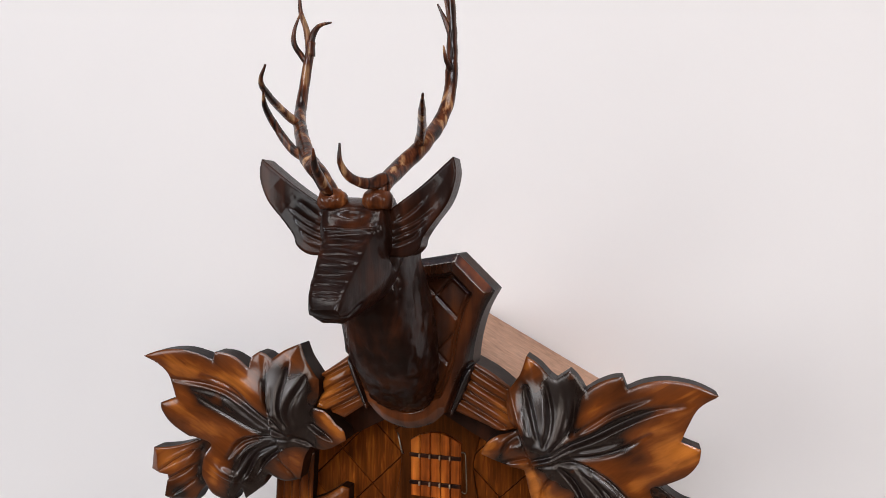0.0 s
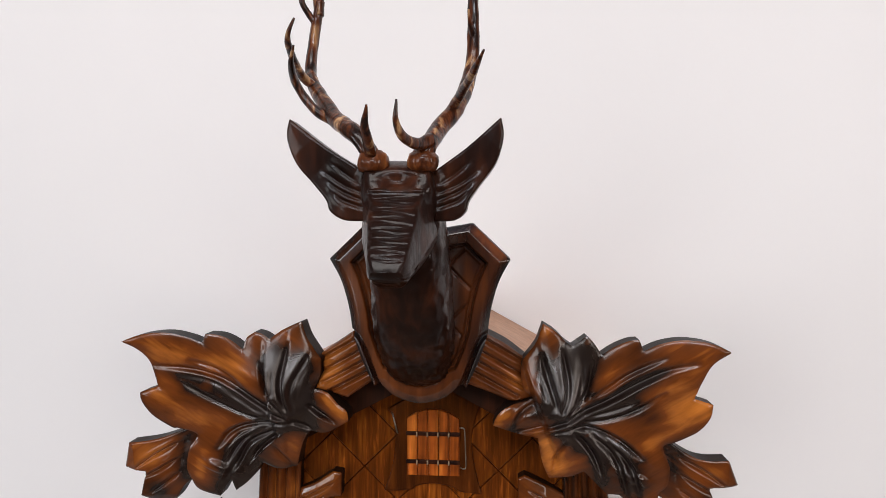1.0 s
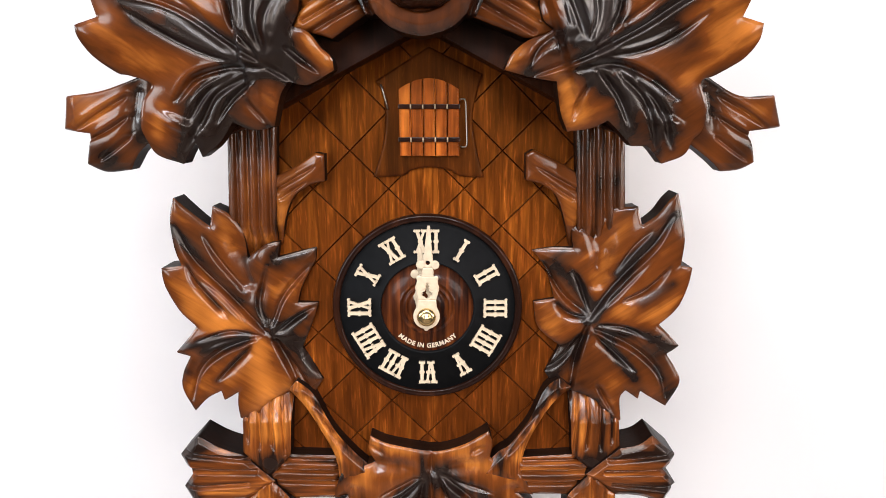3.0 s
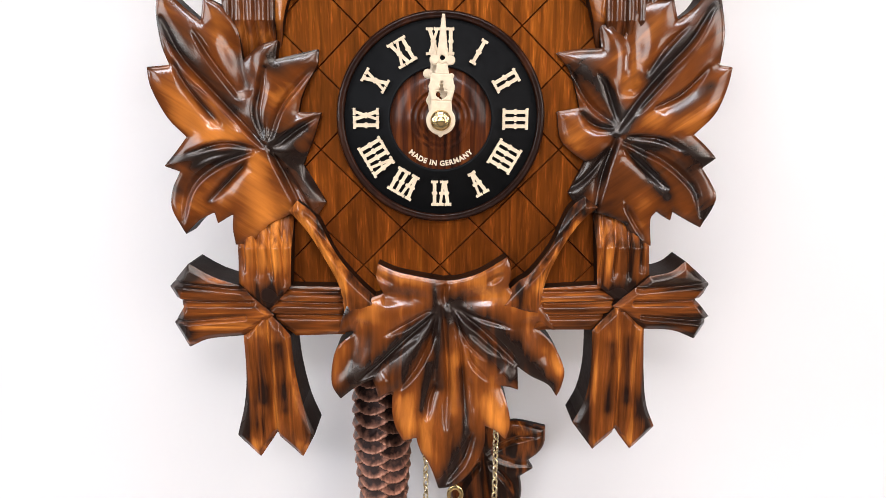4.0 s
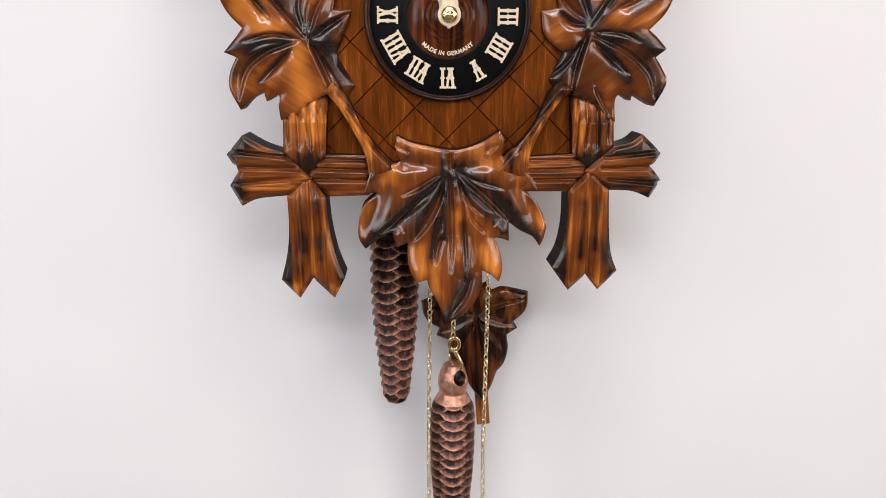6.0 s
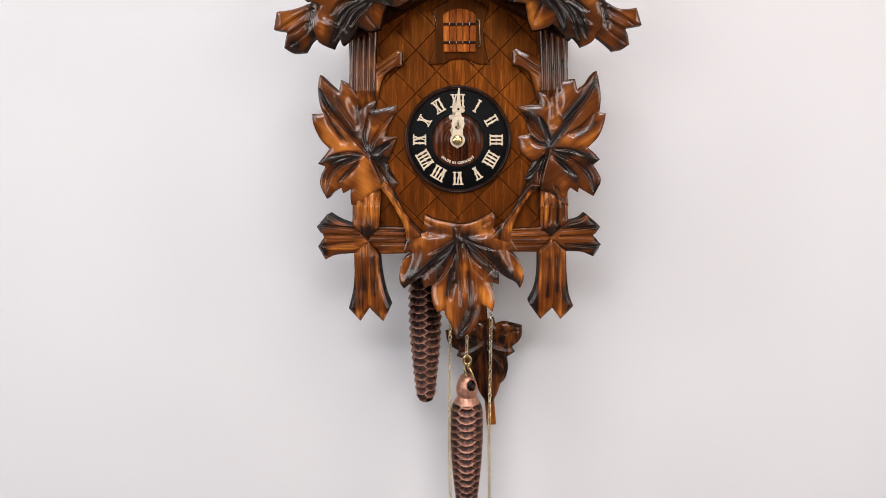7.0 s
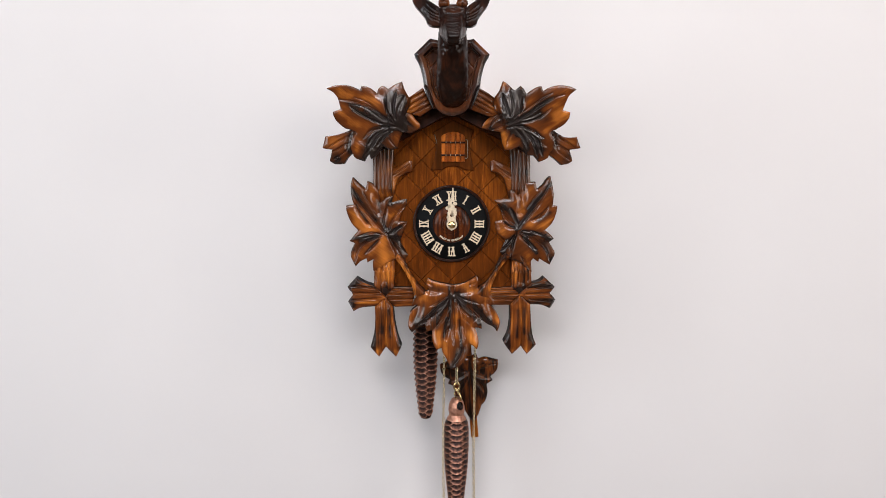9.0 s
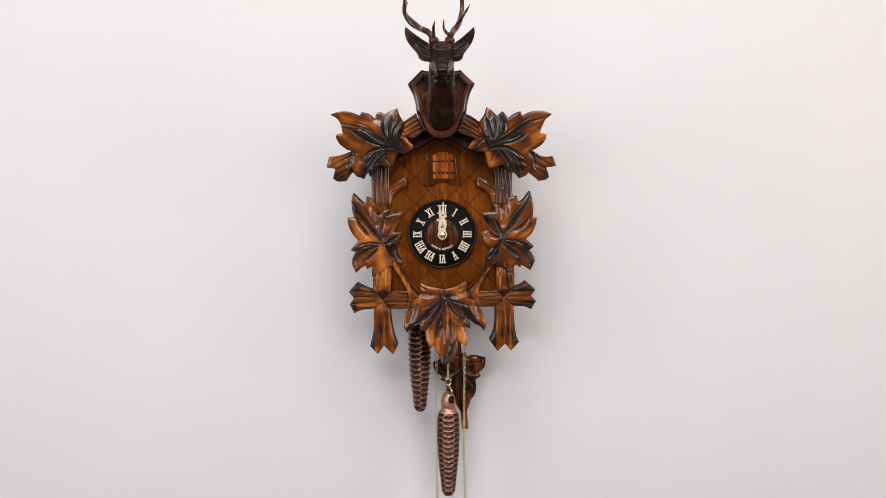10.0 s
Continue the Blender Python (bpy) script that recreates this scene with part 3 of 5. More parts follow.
CROSS_SIDE_TWIN = "S87.2,-98.9 S104.1,-82.7 117.1,-78.2 S128.5,-71.5 S140.4,-84.4 S132.7,-94.1 S140.0,-103.9 S133.1,-116.9 122.1,-111.8 S103.6,-109.7"
CROSS_LEG_TWIN = "S91.1,-96.0 S103.9,-110.0 104.1,-130.1 106.3,-147.0 S111.4,-165.6 S100.3,-178.5 S90.8,-165.0 S77.7,-178.9 S70.2,-165.0 75.2,-150.1 78.6,-130.0 S79.7,-110.6"
CROSS_IN_TWIN = "S93.2,-98.0 S78.4,-84.2 S51.7,-84.7 S51.7,-110.3 S77.3,-111.2"
CROSS_UP_TWIN = "S91.3,-99.4 S104.7,-83.1 S103.1,-45.1 S75.3,-45.1 S78.4,-84.2"
VINE_TWIN = "S72.3,-39.8 63.4,-48.3 54.9,-66.8 43.2,-82.1 S28.4,-96.4 S51.2,-100.8 53.6,-84.1 61.8,-66.8 69.2,-54.5 S76.7,-45.1"
HALF_TWIN = "S0.7,-81.0 11.2,-79.0 23.6,-76.3 S33.1,-72.1 34.2,-79.9 S30.9,-88.4 42.2,-91.9 49.2,-93.3 S55.5,-109.4 47.2,-109.4 55.9,-116.8 59.4,-127.3 59.8,-138.0 S55.7,-145.4 47.4,-139.0 S37.9,-134.0 S35.7,-144.3 S28.0,-141.4 28.6,-151.2 27.1,-159.9 S23.0,-167.5 S16.2,-165.7"
SPRIG_TWIN = "S80.8,70.7 68.6,76.3 S56.8,84.1 S52.0,83.2 S52.3,69.3 61.9,66.4 72.5,55.0 S81,16 S95,16 S91.6,72.1"
PILLAR_TWIN = "S75.8,102.5 S101.1,102.5 S105.6,14 S80.7,14"
SHOULDER_TWIN = "S36.2,173.3 44.1,167.6 S54.0,160.9 53.3,152.5 S58.3,141.4 49.5,139.8 S40.2,137.1 S25.1,147.5"
TOP_CUTS = [("gl", 9.1, 6.1, "50.4,121.0 71.9,128.8 95.1,140.5 110.0,150.4 124.4,158.6 137.6,162.7"), ("gl", 6.5, 3.8, "88.5,142.3 97.3,148.5 105.8,155.1 122.6,165.1"), ("gr", 6.5, 3.8, "82.6,129.1 98.2,132.3 110.8,138.2 122.4,147.1"), ("gl", 9.1, 8.0, "70.9,135.8 67.2,148.2 62.2,164.4"), ("gr", 7.8, 8.0, "72.2,135.3 74.9,148.3 72.5,167.1"), ("gr", 7.8, 6.5, "73.9,132.5 84.0,143.9 87.3,160.7"), ("gr", 11.7, 7.2, "66.7,122.9 85.4,126.6 101.6,120.4 114.1,110.3"), ("gl", 6.5, 6.5, "78.9,123.3 88.2,112.2 94.1,98.7"), ("gr", 7.8, 6.5, "88.3,122.2 100.9,109.7 107.7,87.4"), ("gr", 6.5, 5.8, "95.0,119.6 107.2,107.1 113.8,88.3"), ("gl", 5.2, 4.3, "75.5,118.9 70.5,110.0 68.6,100.5"), ("gl", 6.5, 4.3, "59.5,138.9 51.5,132.5 47.1,122.3"), ("v", 1.6, 1.6, "97.5,144.2 107.3,151.7 119.5,158.0 129.2,161.3"), ("v", 1.6, 1.6, "87.7,132.9 100.6,137.1 110.5,142.3"), ("v", 1.6, 1.8, "64.8,141.2 61.8,152.2"), ("v", 1.5, 1.6, "79.5,138.8 82.5,148.5 82.8,157.9"), ("v", 1.5, 1.5, "85.5,124.9 97.7,119.7 106.0,112.8"), ("b", 5, 2.5, "67.7,132.9 55.5,138.2 47.4,135.2"), ("r", 20, 13, "60.1,134.8 71.4,138.6 83.8,139.7"), ("r", 8, 3, "107.0,98.4 109.2,104.3")]
TOP_CUTS_TWIN = [("gl", 9.1, 6.1, "59.6,118.8 81.0,132.8 100.3,146.4 117.1,152.9 138.8,156.1"), ("gl", 6.5, 3.8, "90.2,140.4 98.8,148.6 108.2,154.5 120.1,158.8"), ("gr", 6.5, 3.8, "81.6,126.3 96.2,131.0 112.4,139.2 126.3,148.2"), ("gl", 7.8, 7.2, "71.6,129.0 80.3,140.9 83.3,157.2"), ("gr", 9.1, 8.0, "68.9,130.4 72.0,147.1 68.9,167.9"), ("gl", 7.8, 7.2, "67.6,130.4 66.9,145.7 59.1,160.7"), ("gr", 11.7, 7.2, "67.2,124.4 85.6,124.7 101.7,119.8 109.8,109.7"), ("gr", 7.8, 6.5, "76.7,121.1 92.7,113.6 101.0,101.3 109.5,87.7"), ("gl", 6.5, 5.8, "74.8,119.4 86.7,109.8 94.5,100.0"), ("gr", 6.5, 5.8, "82.0,121.8 97.1,113.7 105.5,100.8"), ("gl", 4, 3, "79.7,110.5 71.5,99.4"), ("v", 1.6, 1.6, "81.2,130.5 95.8,140.4 110.2,148.1 125.9,151.4"), ("v", 1.6, 1.6, "83.8,130.6 95.9,139.0 105.5,144.6"), ("v", 1.6, 1.8, "76.5,140.3 77.2,154.0"), ("v", 1.5, 1.6, "65.5,137.4 63.1,148.5 59.0,155.3"), ("v", 1.5, 1.5, "81.9,122.9 96.7,118.0 104.6,109.5"), ("gr", 7.8, 5.1, "60.5,133.4 55.0,128.3 46.7,122.4"), ("r", 20, 13, "80.7,138.4 69.7,138.9 58.9,135.6"), ("r", 8, 3, "110.6,96.6 107.4,102.4")]
# airbrushed stain; slim strokes also paint shaded gouges and lit crests into the colour
TOP_STAIN = [(7, -0.19, "63,159 68,139"), (6, -0.19, "76,166 75,139"), (6, -0.171, "85,166 83,146"), (7.5, -0.098, "108,162 132,166"), (6.2, -0.152, "75,128 104,136 117,136"), (3.8, -0.13, "88,134 105,146 123,156"), (8.1, -0.167, "82,121 103,110 110,94"), (5, -0.13, "70,122 89,113 94,97"), (6.2, -0.114, "61,133 50,128"), (4.5, 0.112, "56,162 55,147"), (5, 0.07, "63,175"), (9, 0.119, "122,137 142,142"), (7, 0.112, "64,117 68,105"), (6, 0.07, "118,119 129,130"), (6, 0.112, "43,133 39,125"), (7, 0.049, "128,159 147,168"), (6, 0.07, "95,152 105,163")]
TOP_STAIN_TWIN = [(8, -0.19, "81,156 75,144 68,131"), (7, -0.19, "62,158 63,135"), (6, -0.162, "75,165 72,149"), (5, -0.152, "106,144 81,131 63,124"), (4.4, -0.152, "122,143 106,135 89,130"), (3.1, -0.13, "138,154 115,148"), (5, -0.152, "81,124 62,122"), (8.1, -0.167, "76,120 95,111 103,100 107,88"), (3.8, -0.137, "90,96 98,90"), (5, -0.068, "131,171 106,168 92,164"), (6.2, -0.091, "58,129 50,124"), (9, 0.105, "140,141 125,129 107,122"), (7, 0.044, "147,168 130,161 107,158"), (6, 0.062, "95,156 80,141 69,128"), (7, 0.118, "71,116 67,105"), (6, 0.124, "50,138 43,124"), (4, 0.074, "117,107 119,95"), (4, 0.086, "55,169 52,153")]
MID_CUTS = [("gl", 7.8, 6.5, "87.1,-4.9 102.5,16.9 118.6,35.5 127.1,51.9"), ("gl", 5.9, 4.3, "99.5,20.4 107.5,32.8 117.0,43.8"), ("gr", 6.5, 5.8, "104.7,5.9 117.0,12.8 127.6,24.4"), ("gl", 7.8, 5.8, "87.6,-1.7 82.3,14.6 76.3,22.7"), ("gr", 9.1, 7.2, "85.9,-3.0 73.2,7.1 62.1,25.3"), ("gl", 6.5, 6.5, "85.3,-4.3 77.0,-2.8 68.6,3.2"), ("gr", 6.5, 5.1, "91.9,-8.4 106.6,-9.0 118.4,-14.8"), ("gl", 9.1, 7.2, "90.3,-11.0 110.0,-20.3 124.0,-33.0 128.8,-47.6"), ("gr", 6.5, 6.5, "91.0,-14.2 101.9,-23.9 111.7,-33.6"), ("v", 1.6, 1.6, "95.3,2.7 107.7,17.1 119.7,31.1"), ("v", 1.5, 1.5, "97.4,-13.2 109.2,-15.2 118.2,-21.4"), ("v", 1.5, 1.6, "90.2,22.6 90.3,34.7"), ("gr", 10.4, 7.2, "87.0,-8.7 81.9,-25.5 77.6,-46.4"), ("gl", 5.2, 5.1, "82.7,-15.2 74.1,-26.9 64.0,-35.6"), ("gl", 5.2, 4.3, "92.6,-43.2 97.3,-51.8 102.7,-60.4"), ("b", 6, 3, "93.5,10.4 92.7,31.8 93.4,49.7")]
MID_CUTS_TWIN = [("gl", 7.8, 6.5, "88.0,-13.1 105.9,7.4 123.3,28.7 130.7,47.3"), ("gl", 5.9, 4.3, "98.2,10.2 110.1,28.3 116.5,41.1"), ("gr", 6.5, 5.8, "107.7,-2.5 120.3,13.4 127.1,27.0"), ("gl", 7.8, 5.1, "88.3,-8.9 91.0,5.3 85.2,24.6"), ("gr", 7.8, 6.5, "84.2,-8.5 77.5,7.0 63.1,23.9"), ("gl", 6.5, 6.5, "82.1,-13.0 72.2,-5.2 60.6,1.4"), ("gr", 6.5, 5.1, "91.0,-14.6 107.2,-11.3 124.0,-16.3"), ("gl", 9.1, 7.2, "94.1,-16.3 110.9,-22.6 123.3,-32.9 128.8,-49.5"), ("gr", 6.5, 6.5, "96.7,-20.7 106.8,-30.5 115.1,-39.8"), ("v", 1.6, 1.6, "98.6,-5.4 111.9,10.7 123.9,21.8"), ("v", 1.5, 1.5, "102.2,-16.0 114.0,-18.0 123.1,-23.3"), ("v", 1.5, 1.6, "94.3,16.3 97.9,28.6"), ("gr", 10.4, 7.2, "84.1,-17.4 76.2,-35.3 70.9,-48.8"), ("gl", 5.2, 5.1, "77.7,-25.4 66.8,-45.7"), ("v", 4, 3.5, "67.3,-25.9 57.3,-38.9"), ("b", 6, 3, "94.7,10.1 99.1,31.6 106.5,46.8")]
MID_STAIN = [(8, 0.088, "89,35 102,51"), (6, 0.095, "107,-4 126,-1 138,17"), (7, 0.074, "69,-11 77,-13"), (7, 0.103, "96,-50 100,-41"), (5, 0.058, "80,39"), (3.9, -0.162, "90,-4 108,26 128,53"), (2.8, -0.162, "114,5 129,16"), (4.4, -0.162, "97,-11 115,-11 131,-20"), (3.3, -0.162, "97,-18 112,-38"), (5.5, -0.138, "121,-24 134,-47"), (4.4, -0.145, "69,24 81,10 88,-4"), (3.3, -0.162, "79,18 89,2"), (5.5, -0.121, "81,-18 68,-36"), (2.2, -0.162, "71,3 85,-7"), (2.8, -0.121, "100,21 118,39"), (2.2, -0.121, "93,-52 102,-63")]
MID_STAIN_TWIN = [(7.5, 0.135, "133,15 123,3 105,-10"), (4.5, 0.095, "128,29 110,9 91,-12"), (7.5, 0.122, "92,-21 88,-52"), (6.5, 0.081, "101,-54 92,-65"), (7.5, 0.041, "108,52 103,36"), (5.5, 0.081, "79,9 67,19"), (4.5, 0.068, "131,-46 127,-33"), (4.4, -0.162, "131,44 116,25 101,5"), (6.6, -0.138, "98,25 92,10 91,-8"), (2.2, -0.162, "125,25 112,2"), (3.3, -0.178, "131,-20 112,-15 98,-14"), (4.4, -0.162, "130,-35 116,-21 100,-18"), (2.2, -0.121, "115,-39 100,-24"), (6.6, -0.162, "81,-14 69,-23 65,-42"), (5.5, -0.097, "81,29 67,32"), (2.8, -0.162, "81,-12 68,-5")]
BOTTOM_CUTS = [("gr", 5.2, 6.5, "1.2,-83.3 0.7,-89.8 1.8,-96.1"), ("gr", 5.2, 5.1, "-0.4,-93.3 0.7,-111.4 1.7,-134.4 -0.5,-161.4"), ("gl", 5.2, 5.1, "5.0,-94.7 7.3,-111.4 9.1,-134.4 10.4,-162.9"), ("gr", 10.4, 7.2, "-3.7,-100.2 -6.5,-112.8 -14.5,-128.5 -23.7,-139.0"), ("gl", 11.7, 7.2, "-5.3,-99.1 -21.4,-113.6 -36.2,-127.3 -46.3,-135.7"), ("gr", 6.5, 5.1, "-6.4,-96.9 -19.6,-105.2 -30.7,-110.2"), ("gl", 11.7, 7.2, "3.9,-95.2 18.9,-108.0 38.0,-126.3"), ("gr", 6.5, 5.8, "5.0,-96.1 11.2,-112.8 21.3,-123.4"), ("gl", 6.5, 5.1, "2.8,-93.1 16.6,-101.3 36.0,-106.3"), ("gl", 5.2, 4.3, "10.6,-115.6 14.6,-126.2 22.6,-134.5"), ("v", 1.6, 1.8, "4.0,-105.7 5.1,-128.6 6.1,-148.8"), ("v", 1.6, 1.8, "-3.7,-108.5 -5.6,-128.5 -7.1,-140.3"), ("v", 1.6, 1.6, "13.9,-108.5 23.8,-117.6 30.9,-122.2"), ("v", 1.6, 1.6, "-13.7,-111.4 -24.9,-120.4 -33.4,-126.1"), ("v", 1.6, 1.6, "12.7,-134.4 14.6,-148.8 14.5,-158.7"), ("gl", 5.2, 5.1, "-5.6,-137.3 -9.2,-145.9 -10.0,-155.7"), ("r", 5, 1.6, "-31,-133 -40,-139"), ("r", 5, 1.6, "29,-129 38,-137"), ("gr", 8, 4.5, "14,-164 9,-178 -2,-190"), ("b", 5, 3, "-32.2,-89.3 -16.1,-89.8 -5.3,-91.4"), ("b", 5, 3, "8.3,-91.4 21.9,-89.7 32.8,-89.7"), ("v", 2.5, 2.5, "-26.1,-82.6 -34.5,-77.4"), ("v", 2.5, 2.5, "23.1,-82.4 31.0,-77.1"), ("b", 6, 2.5, "-43.4,-100.3 -49.8,-122.7 -58.9,-137.1"), ("b", 6, 2.5, "44.1,-100.1 53.4,-122.8 56.9,-137.5")]
BOTTOM_STAIN = [(5, -0.176, "-8,-101 -22,-112 -36,-127 -44,-133"), (5, -0.16, "-12,-109 -21,-126 -24,-138"), (5, -0.176, "5,-98 17,-113 34,-132"), (7, -0.176, "8,-94 22,-103 39,-120 54,-138"), (4, -0.16, "-4,-84 -3,-109 -2,-138"), (2.5, -0.16, "8,-129 11,-162"), (2.5, -0.16, "-8,-126 -13,-150"), (6, -0.176, "11,-168 -2,-187 -7,-194"), (6, -0.096, "-33,-101 -50,-129 -56,-141"), (5, -0.12, "-27,-84 -16,-88"), (4, -0.136, "-54,-98 -43,-95"), (7, 0.12, "-27,-79 -13,-78"), (7, 0.12, "8,-78 27,-74"), (7, 0.144, "22,-87 38,-92"), (7, 0.12, "-43,-90 -35,-101"), (7, 0.156, "-21,-144 -19,-156"), (7, 0.144, "24,-147 27,-159"), (6, 0.12, "-10,-159 -13,-171"), (5, 0.12, "3,-123 4,-150"), (5, 0.144, "53,-120 59,-129"), (5, 0.12, "-58,-135 -52,-117")]
TWIG_CUTS = [("gr", 5, 3.5, "132,112 145,105 156,97"), ("gr", 5, 3.5, "133,103 143,97 152,92"), ("gl", 4, 3, "133,94 141,88 148,83"), ("b", 3, 2, "127,116 133,94")]


def twig_facet(x, z, d):
    """The slanting saw cuts at the ends of a twig."""
    return -0.55 * np.maximum(0, x - 155) - 0.4 * np.maximum(0, 82 - z)


def tip_facet(x, z, d):
    """The bevelled end facets of a cross arm."""
    return -0.45 * np.maximum(0, x + 0.25 * np.abs(z + 91.5) - 134)


def foot_slope(x, z, d):
    """The foot of a pillar is cut back to run under the side leaf."""
    return -0.45 * np.maximum(0, 46 - z)


def stem_slope(x, z, d):
    """The head of a stem is cut back to run under the side leaf."""
    return -0.5 * np.maximum(0, z + 64)


def top_rim(x, z):
    return 166 + 0.15 * (x - 62) + 0.17 * (z - 172)


def side_rim(x, z):
    return 117 + 0.13 * (x - 58)


for flip in (True, False):
    wr, wl_ = (WOOD_L, WOOD_R) if flip else (WOOD_R, WOOD_L)
    carve("pillar", PILLAR_TWIN if flip else PILLAR, [("w", 1.9, 2.6, "80,112 83,14"), ("w", 1.9, 2.6, "85.5,112 88.5,30"), ("w", 1.9, 2.6, "91,112 94,30"), ("w", 1.9, 2.6, "96.5,112 99.5,30")], 121, 108, WOOD_V, clock, flip=flip, crown=1.2, wave=0, extra=foot_slope, stain=[(30, -0.03, "90,100 90,40")], rub=-0.05)
    carve("carved_sprig", SPRIG_TWIN if flip else SPRIG, [("gl", 4, 3, "80,64 68,71 57,77"), ("gr", 3, 2.4, "76,60 62,69"), ("b", 3, 2, "80,36 84,70")], lambda x, z: 118 + np.clip(0.3 * (82 - x), 0, 4.5), 112, wl_, clock, flip=flip, crown=2.0, edge=1.0, extra=foot_slope, stain=[(14, 0.07, "80,50 56,80")], rub=-0.05)
    carve("shoulder", SHOULDER_TWIN if flip else SHOULDER, [("w", 1.7, 3, "57,156 34,169"), ("w", 1.7, 3, "55,150 30,164"), ("w", 1.7, 3, "53,145 28,158.5"), ("w", 1.7, 3, "50,140 26,153")], 157, 138, wl_, clock, flip=flip, crown=2, label="reeded carved shoulder of the gable", stain=[(10, 0.1, "50,148")])
    carve("top_twig", TOP_TWIG_TWIN if flip else TOP_TWIG, TWIG_CUTS, lambda x, z: top_rim(x, z) - 2.5, lambda x, z: top_rim(x, z) - 13, wl_, clock, flip=flip, crown=1.6, edge=0.8, extra=twig_facet, stain=[(7, -0.13, "127,116 128,96"), (9, 0.1, "150,105"), (6, -0.12, "144,86")], rub=-0.06)
    carve("top_leaf", TOP_LEAF_TWIN if flip else TOP_LEAF, TOP_CUTS_TWIN if flip else TOP_CUTS, top_rim, lambda x, z: top_rim(x, z) - 10, wr, clock, flip=flip, crown=1.8, reach=5, edge=0.7, res=0.42, wave=0.8, label="carved maple leaf with dark airbrushed stain", stain=TOP_STAIN_TWIN if flip else TOP_STAIN, shaded_cuts=True, worn=4, rub=-0.07)
    carve("side_leaf", MID_LEAF_TWIN if flip else MID_LEAF, MID_CUTS_TWIN if flip else MID_CUTS, side_rim, 112, wr, clock, flip=flip, crown=2, reach=5, edge=0.7, res=0.42, wave=0.7, label="carved leaf on the side of the case", stain=MID_STAIN_TWIN if flip else MID_STAIN, shaded_cuts=True, worn=4, rub=-0.07)
    carve("cross_stem", CROSS_UP_TWIN if flip else CROSS_UP, [("gl", 4, 3.8, "81,-84 82,-60 82,-48"), ("gr", 4, 3.8, "87,-80 88,-60 88,-48"), ("gl", 4, 3.8, "95,-80 95,-60 95,-48"), ("gr", 3.5, 3.4, "101,-76 101,-60 101,-48")], 124, 111, WOOD_DEEP_V, clock, flip=flip, crown=1.5, edge=2.0, chamfer=0.7, extra=stem_slope, stain=[(8, -0.2, "90,-88"), (9, 0.12, "84,-70 84,-56")], rub=-0.08)
    carve("cross_arm", CROSS_SIDE_TWIN if flip else CROSS_SIDE, [("w", 1.7, 2.6, "100,-85.5 138,-81.5"), ("w", 2.0, 3.4, "98,-92.2 140,-91.4"), ("w", 1.7, 2.4, "102,-99.5 138,-102.5")], 127, 106, WOOD_DEEP_H, clock, flip=flip, crown=1.2, edge=2.6, chamfer=0.7, extra=tip_facet, stain=[(8, -0.22, "134,-76"), (7, -0.2, "136,-106")], rub=-0.08)
    carve("cross_arm", CROSS_IN_TWIN if flip else CROSS_IN, [("w", 1.8, 3.2, "88,-87 52,-88"), ("w", 1.8, 3.4, "91,-93 52,-94"), ("w", 1.8, 3.2, "88,-100 52,-100.5")], 123.5, 110, WOOD_DEEP_H, clock, flip=flip, crown=1.2, edge=2.6, chamfer=0.7, rub=-0.04)
    carve("cross_foot", CROSS_LEG_TWIN if flip else CROSS_LEG, [("v", 2, 1.2, "85.5,-104 84,-130 82,-156"), ("w", 2.2, 2.4, "91,-97 91,-130 90.5,-165"), ("v", 2, 1.2, "97,-104 97.5,-130 100,-154"), ("b", 5, 1.2, "82,-100 82,-150"), ("b", 5, 1.2, "99,-100 99,-150")], 127, 106, WOOD_DEEP_V, clock, flip=flip, crown=1.5, edge=2.6, chamfer=0.7, stain=[(6, -0.14, "73,-150 72,-164"), (6, -0.14, "105,-148 107,-164"), (3, -0.14, "86,-115 85,-150"), (3, -0.12, "96,-112 96,-145"), (8, 0.08, "88,-108 88,-130"), (5, 0.1, "79,-170"), (5, 0.1, "100,-170")], rub=-0.06)
    carve("vine", VINE_TWIN if flip else VINE, [("v", 2.4, 1.8, "70,-46 58,-62 42,-84")], 124, 110, WOOD_DEEP_V, clock, flip=flip, crown=2.5, reach=5, edge=3.2, chamfer=0.55, stain=[(3.5, -0.12, "66,-46 57,-62 46,-78 36,-88"), (4, 0.12, "68,-52 58,-70 50,-84")])

right = HALF.split()
left = [("S" if w[0] == "S" else "") + f"{-float(w.lstrip('S').split(',')[0]):g}," + w.split(",")[1] for w in HALF_TWIN.split()[:0:-1]]
TIP = "19.4,-171.5 12.7,-183.3 3.6,-190.6 S-5.2,-192.7 -8.5,-183.2 S-11.2,-177.4 -14.9,-171 S-16.2,-165.7"
BOTTOM_LEAF = " ".join(right + TIP.split() + left[1:])
carve("bottom_leaf", BOTTOM_LEAF, BOTTOM_CUTS, lambda x, z: 125 + 1.6 * np.log1p(np.exp((-141 - z) / 8)), 108, WOOD_DEEP_LEAF, clock, crown=2.2, reach=5, edge=0.8, wave=0.7, res=0.42, label="large carved leaf at the foot of the case", stain=BOTTOM_STAIN, rub=-0.05, worn=4)

# the shield behind the stag head
SHIELD = "S-27,230.7 S0,226 S27,230.7 S46.5,212 40.5,200.4 36.5,186 S34.7,173 30.5,160.5 S24,146.3 S19.8,146.8 12.5,140.8 0,137.5 -12.5,140.8 S-19.8,146.8 S-24,146.3 -30.5,160.5 S-34.7,173 -36.5,186 -40.5,200.4 S-46.5,212"


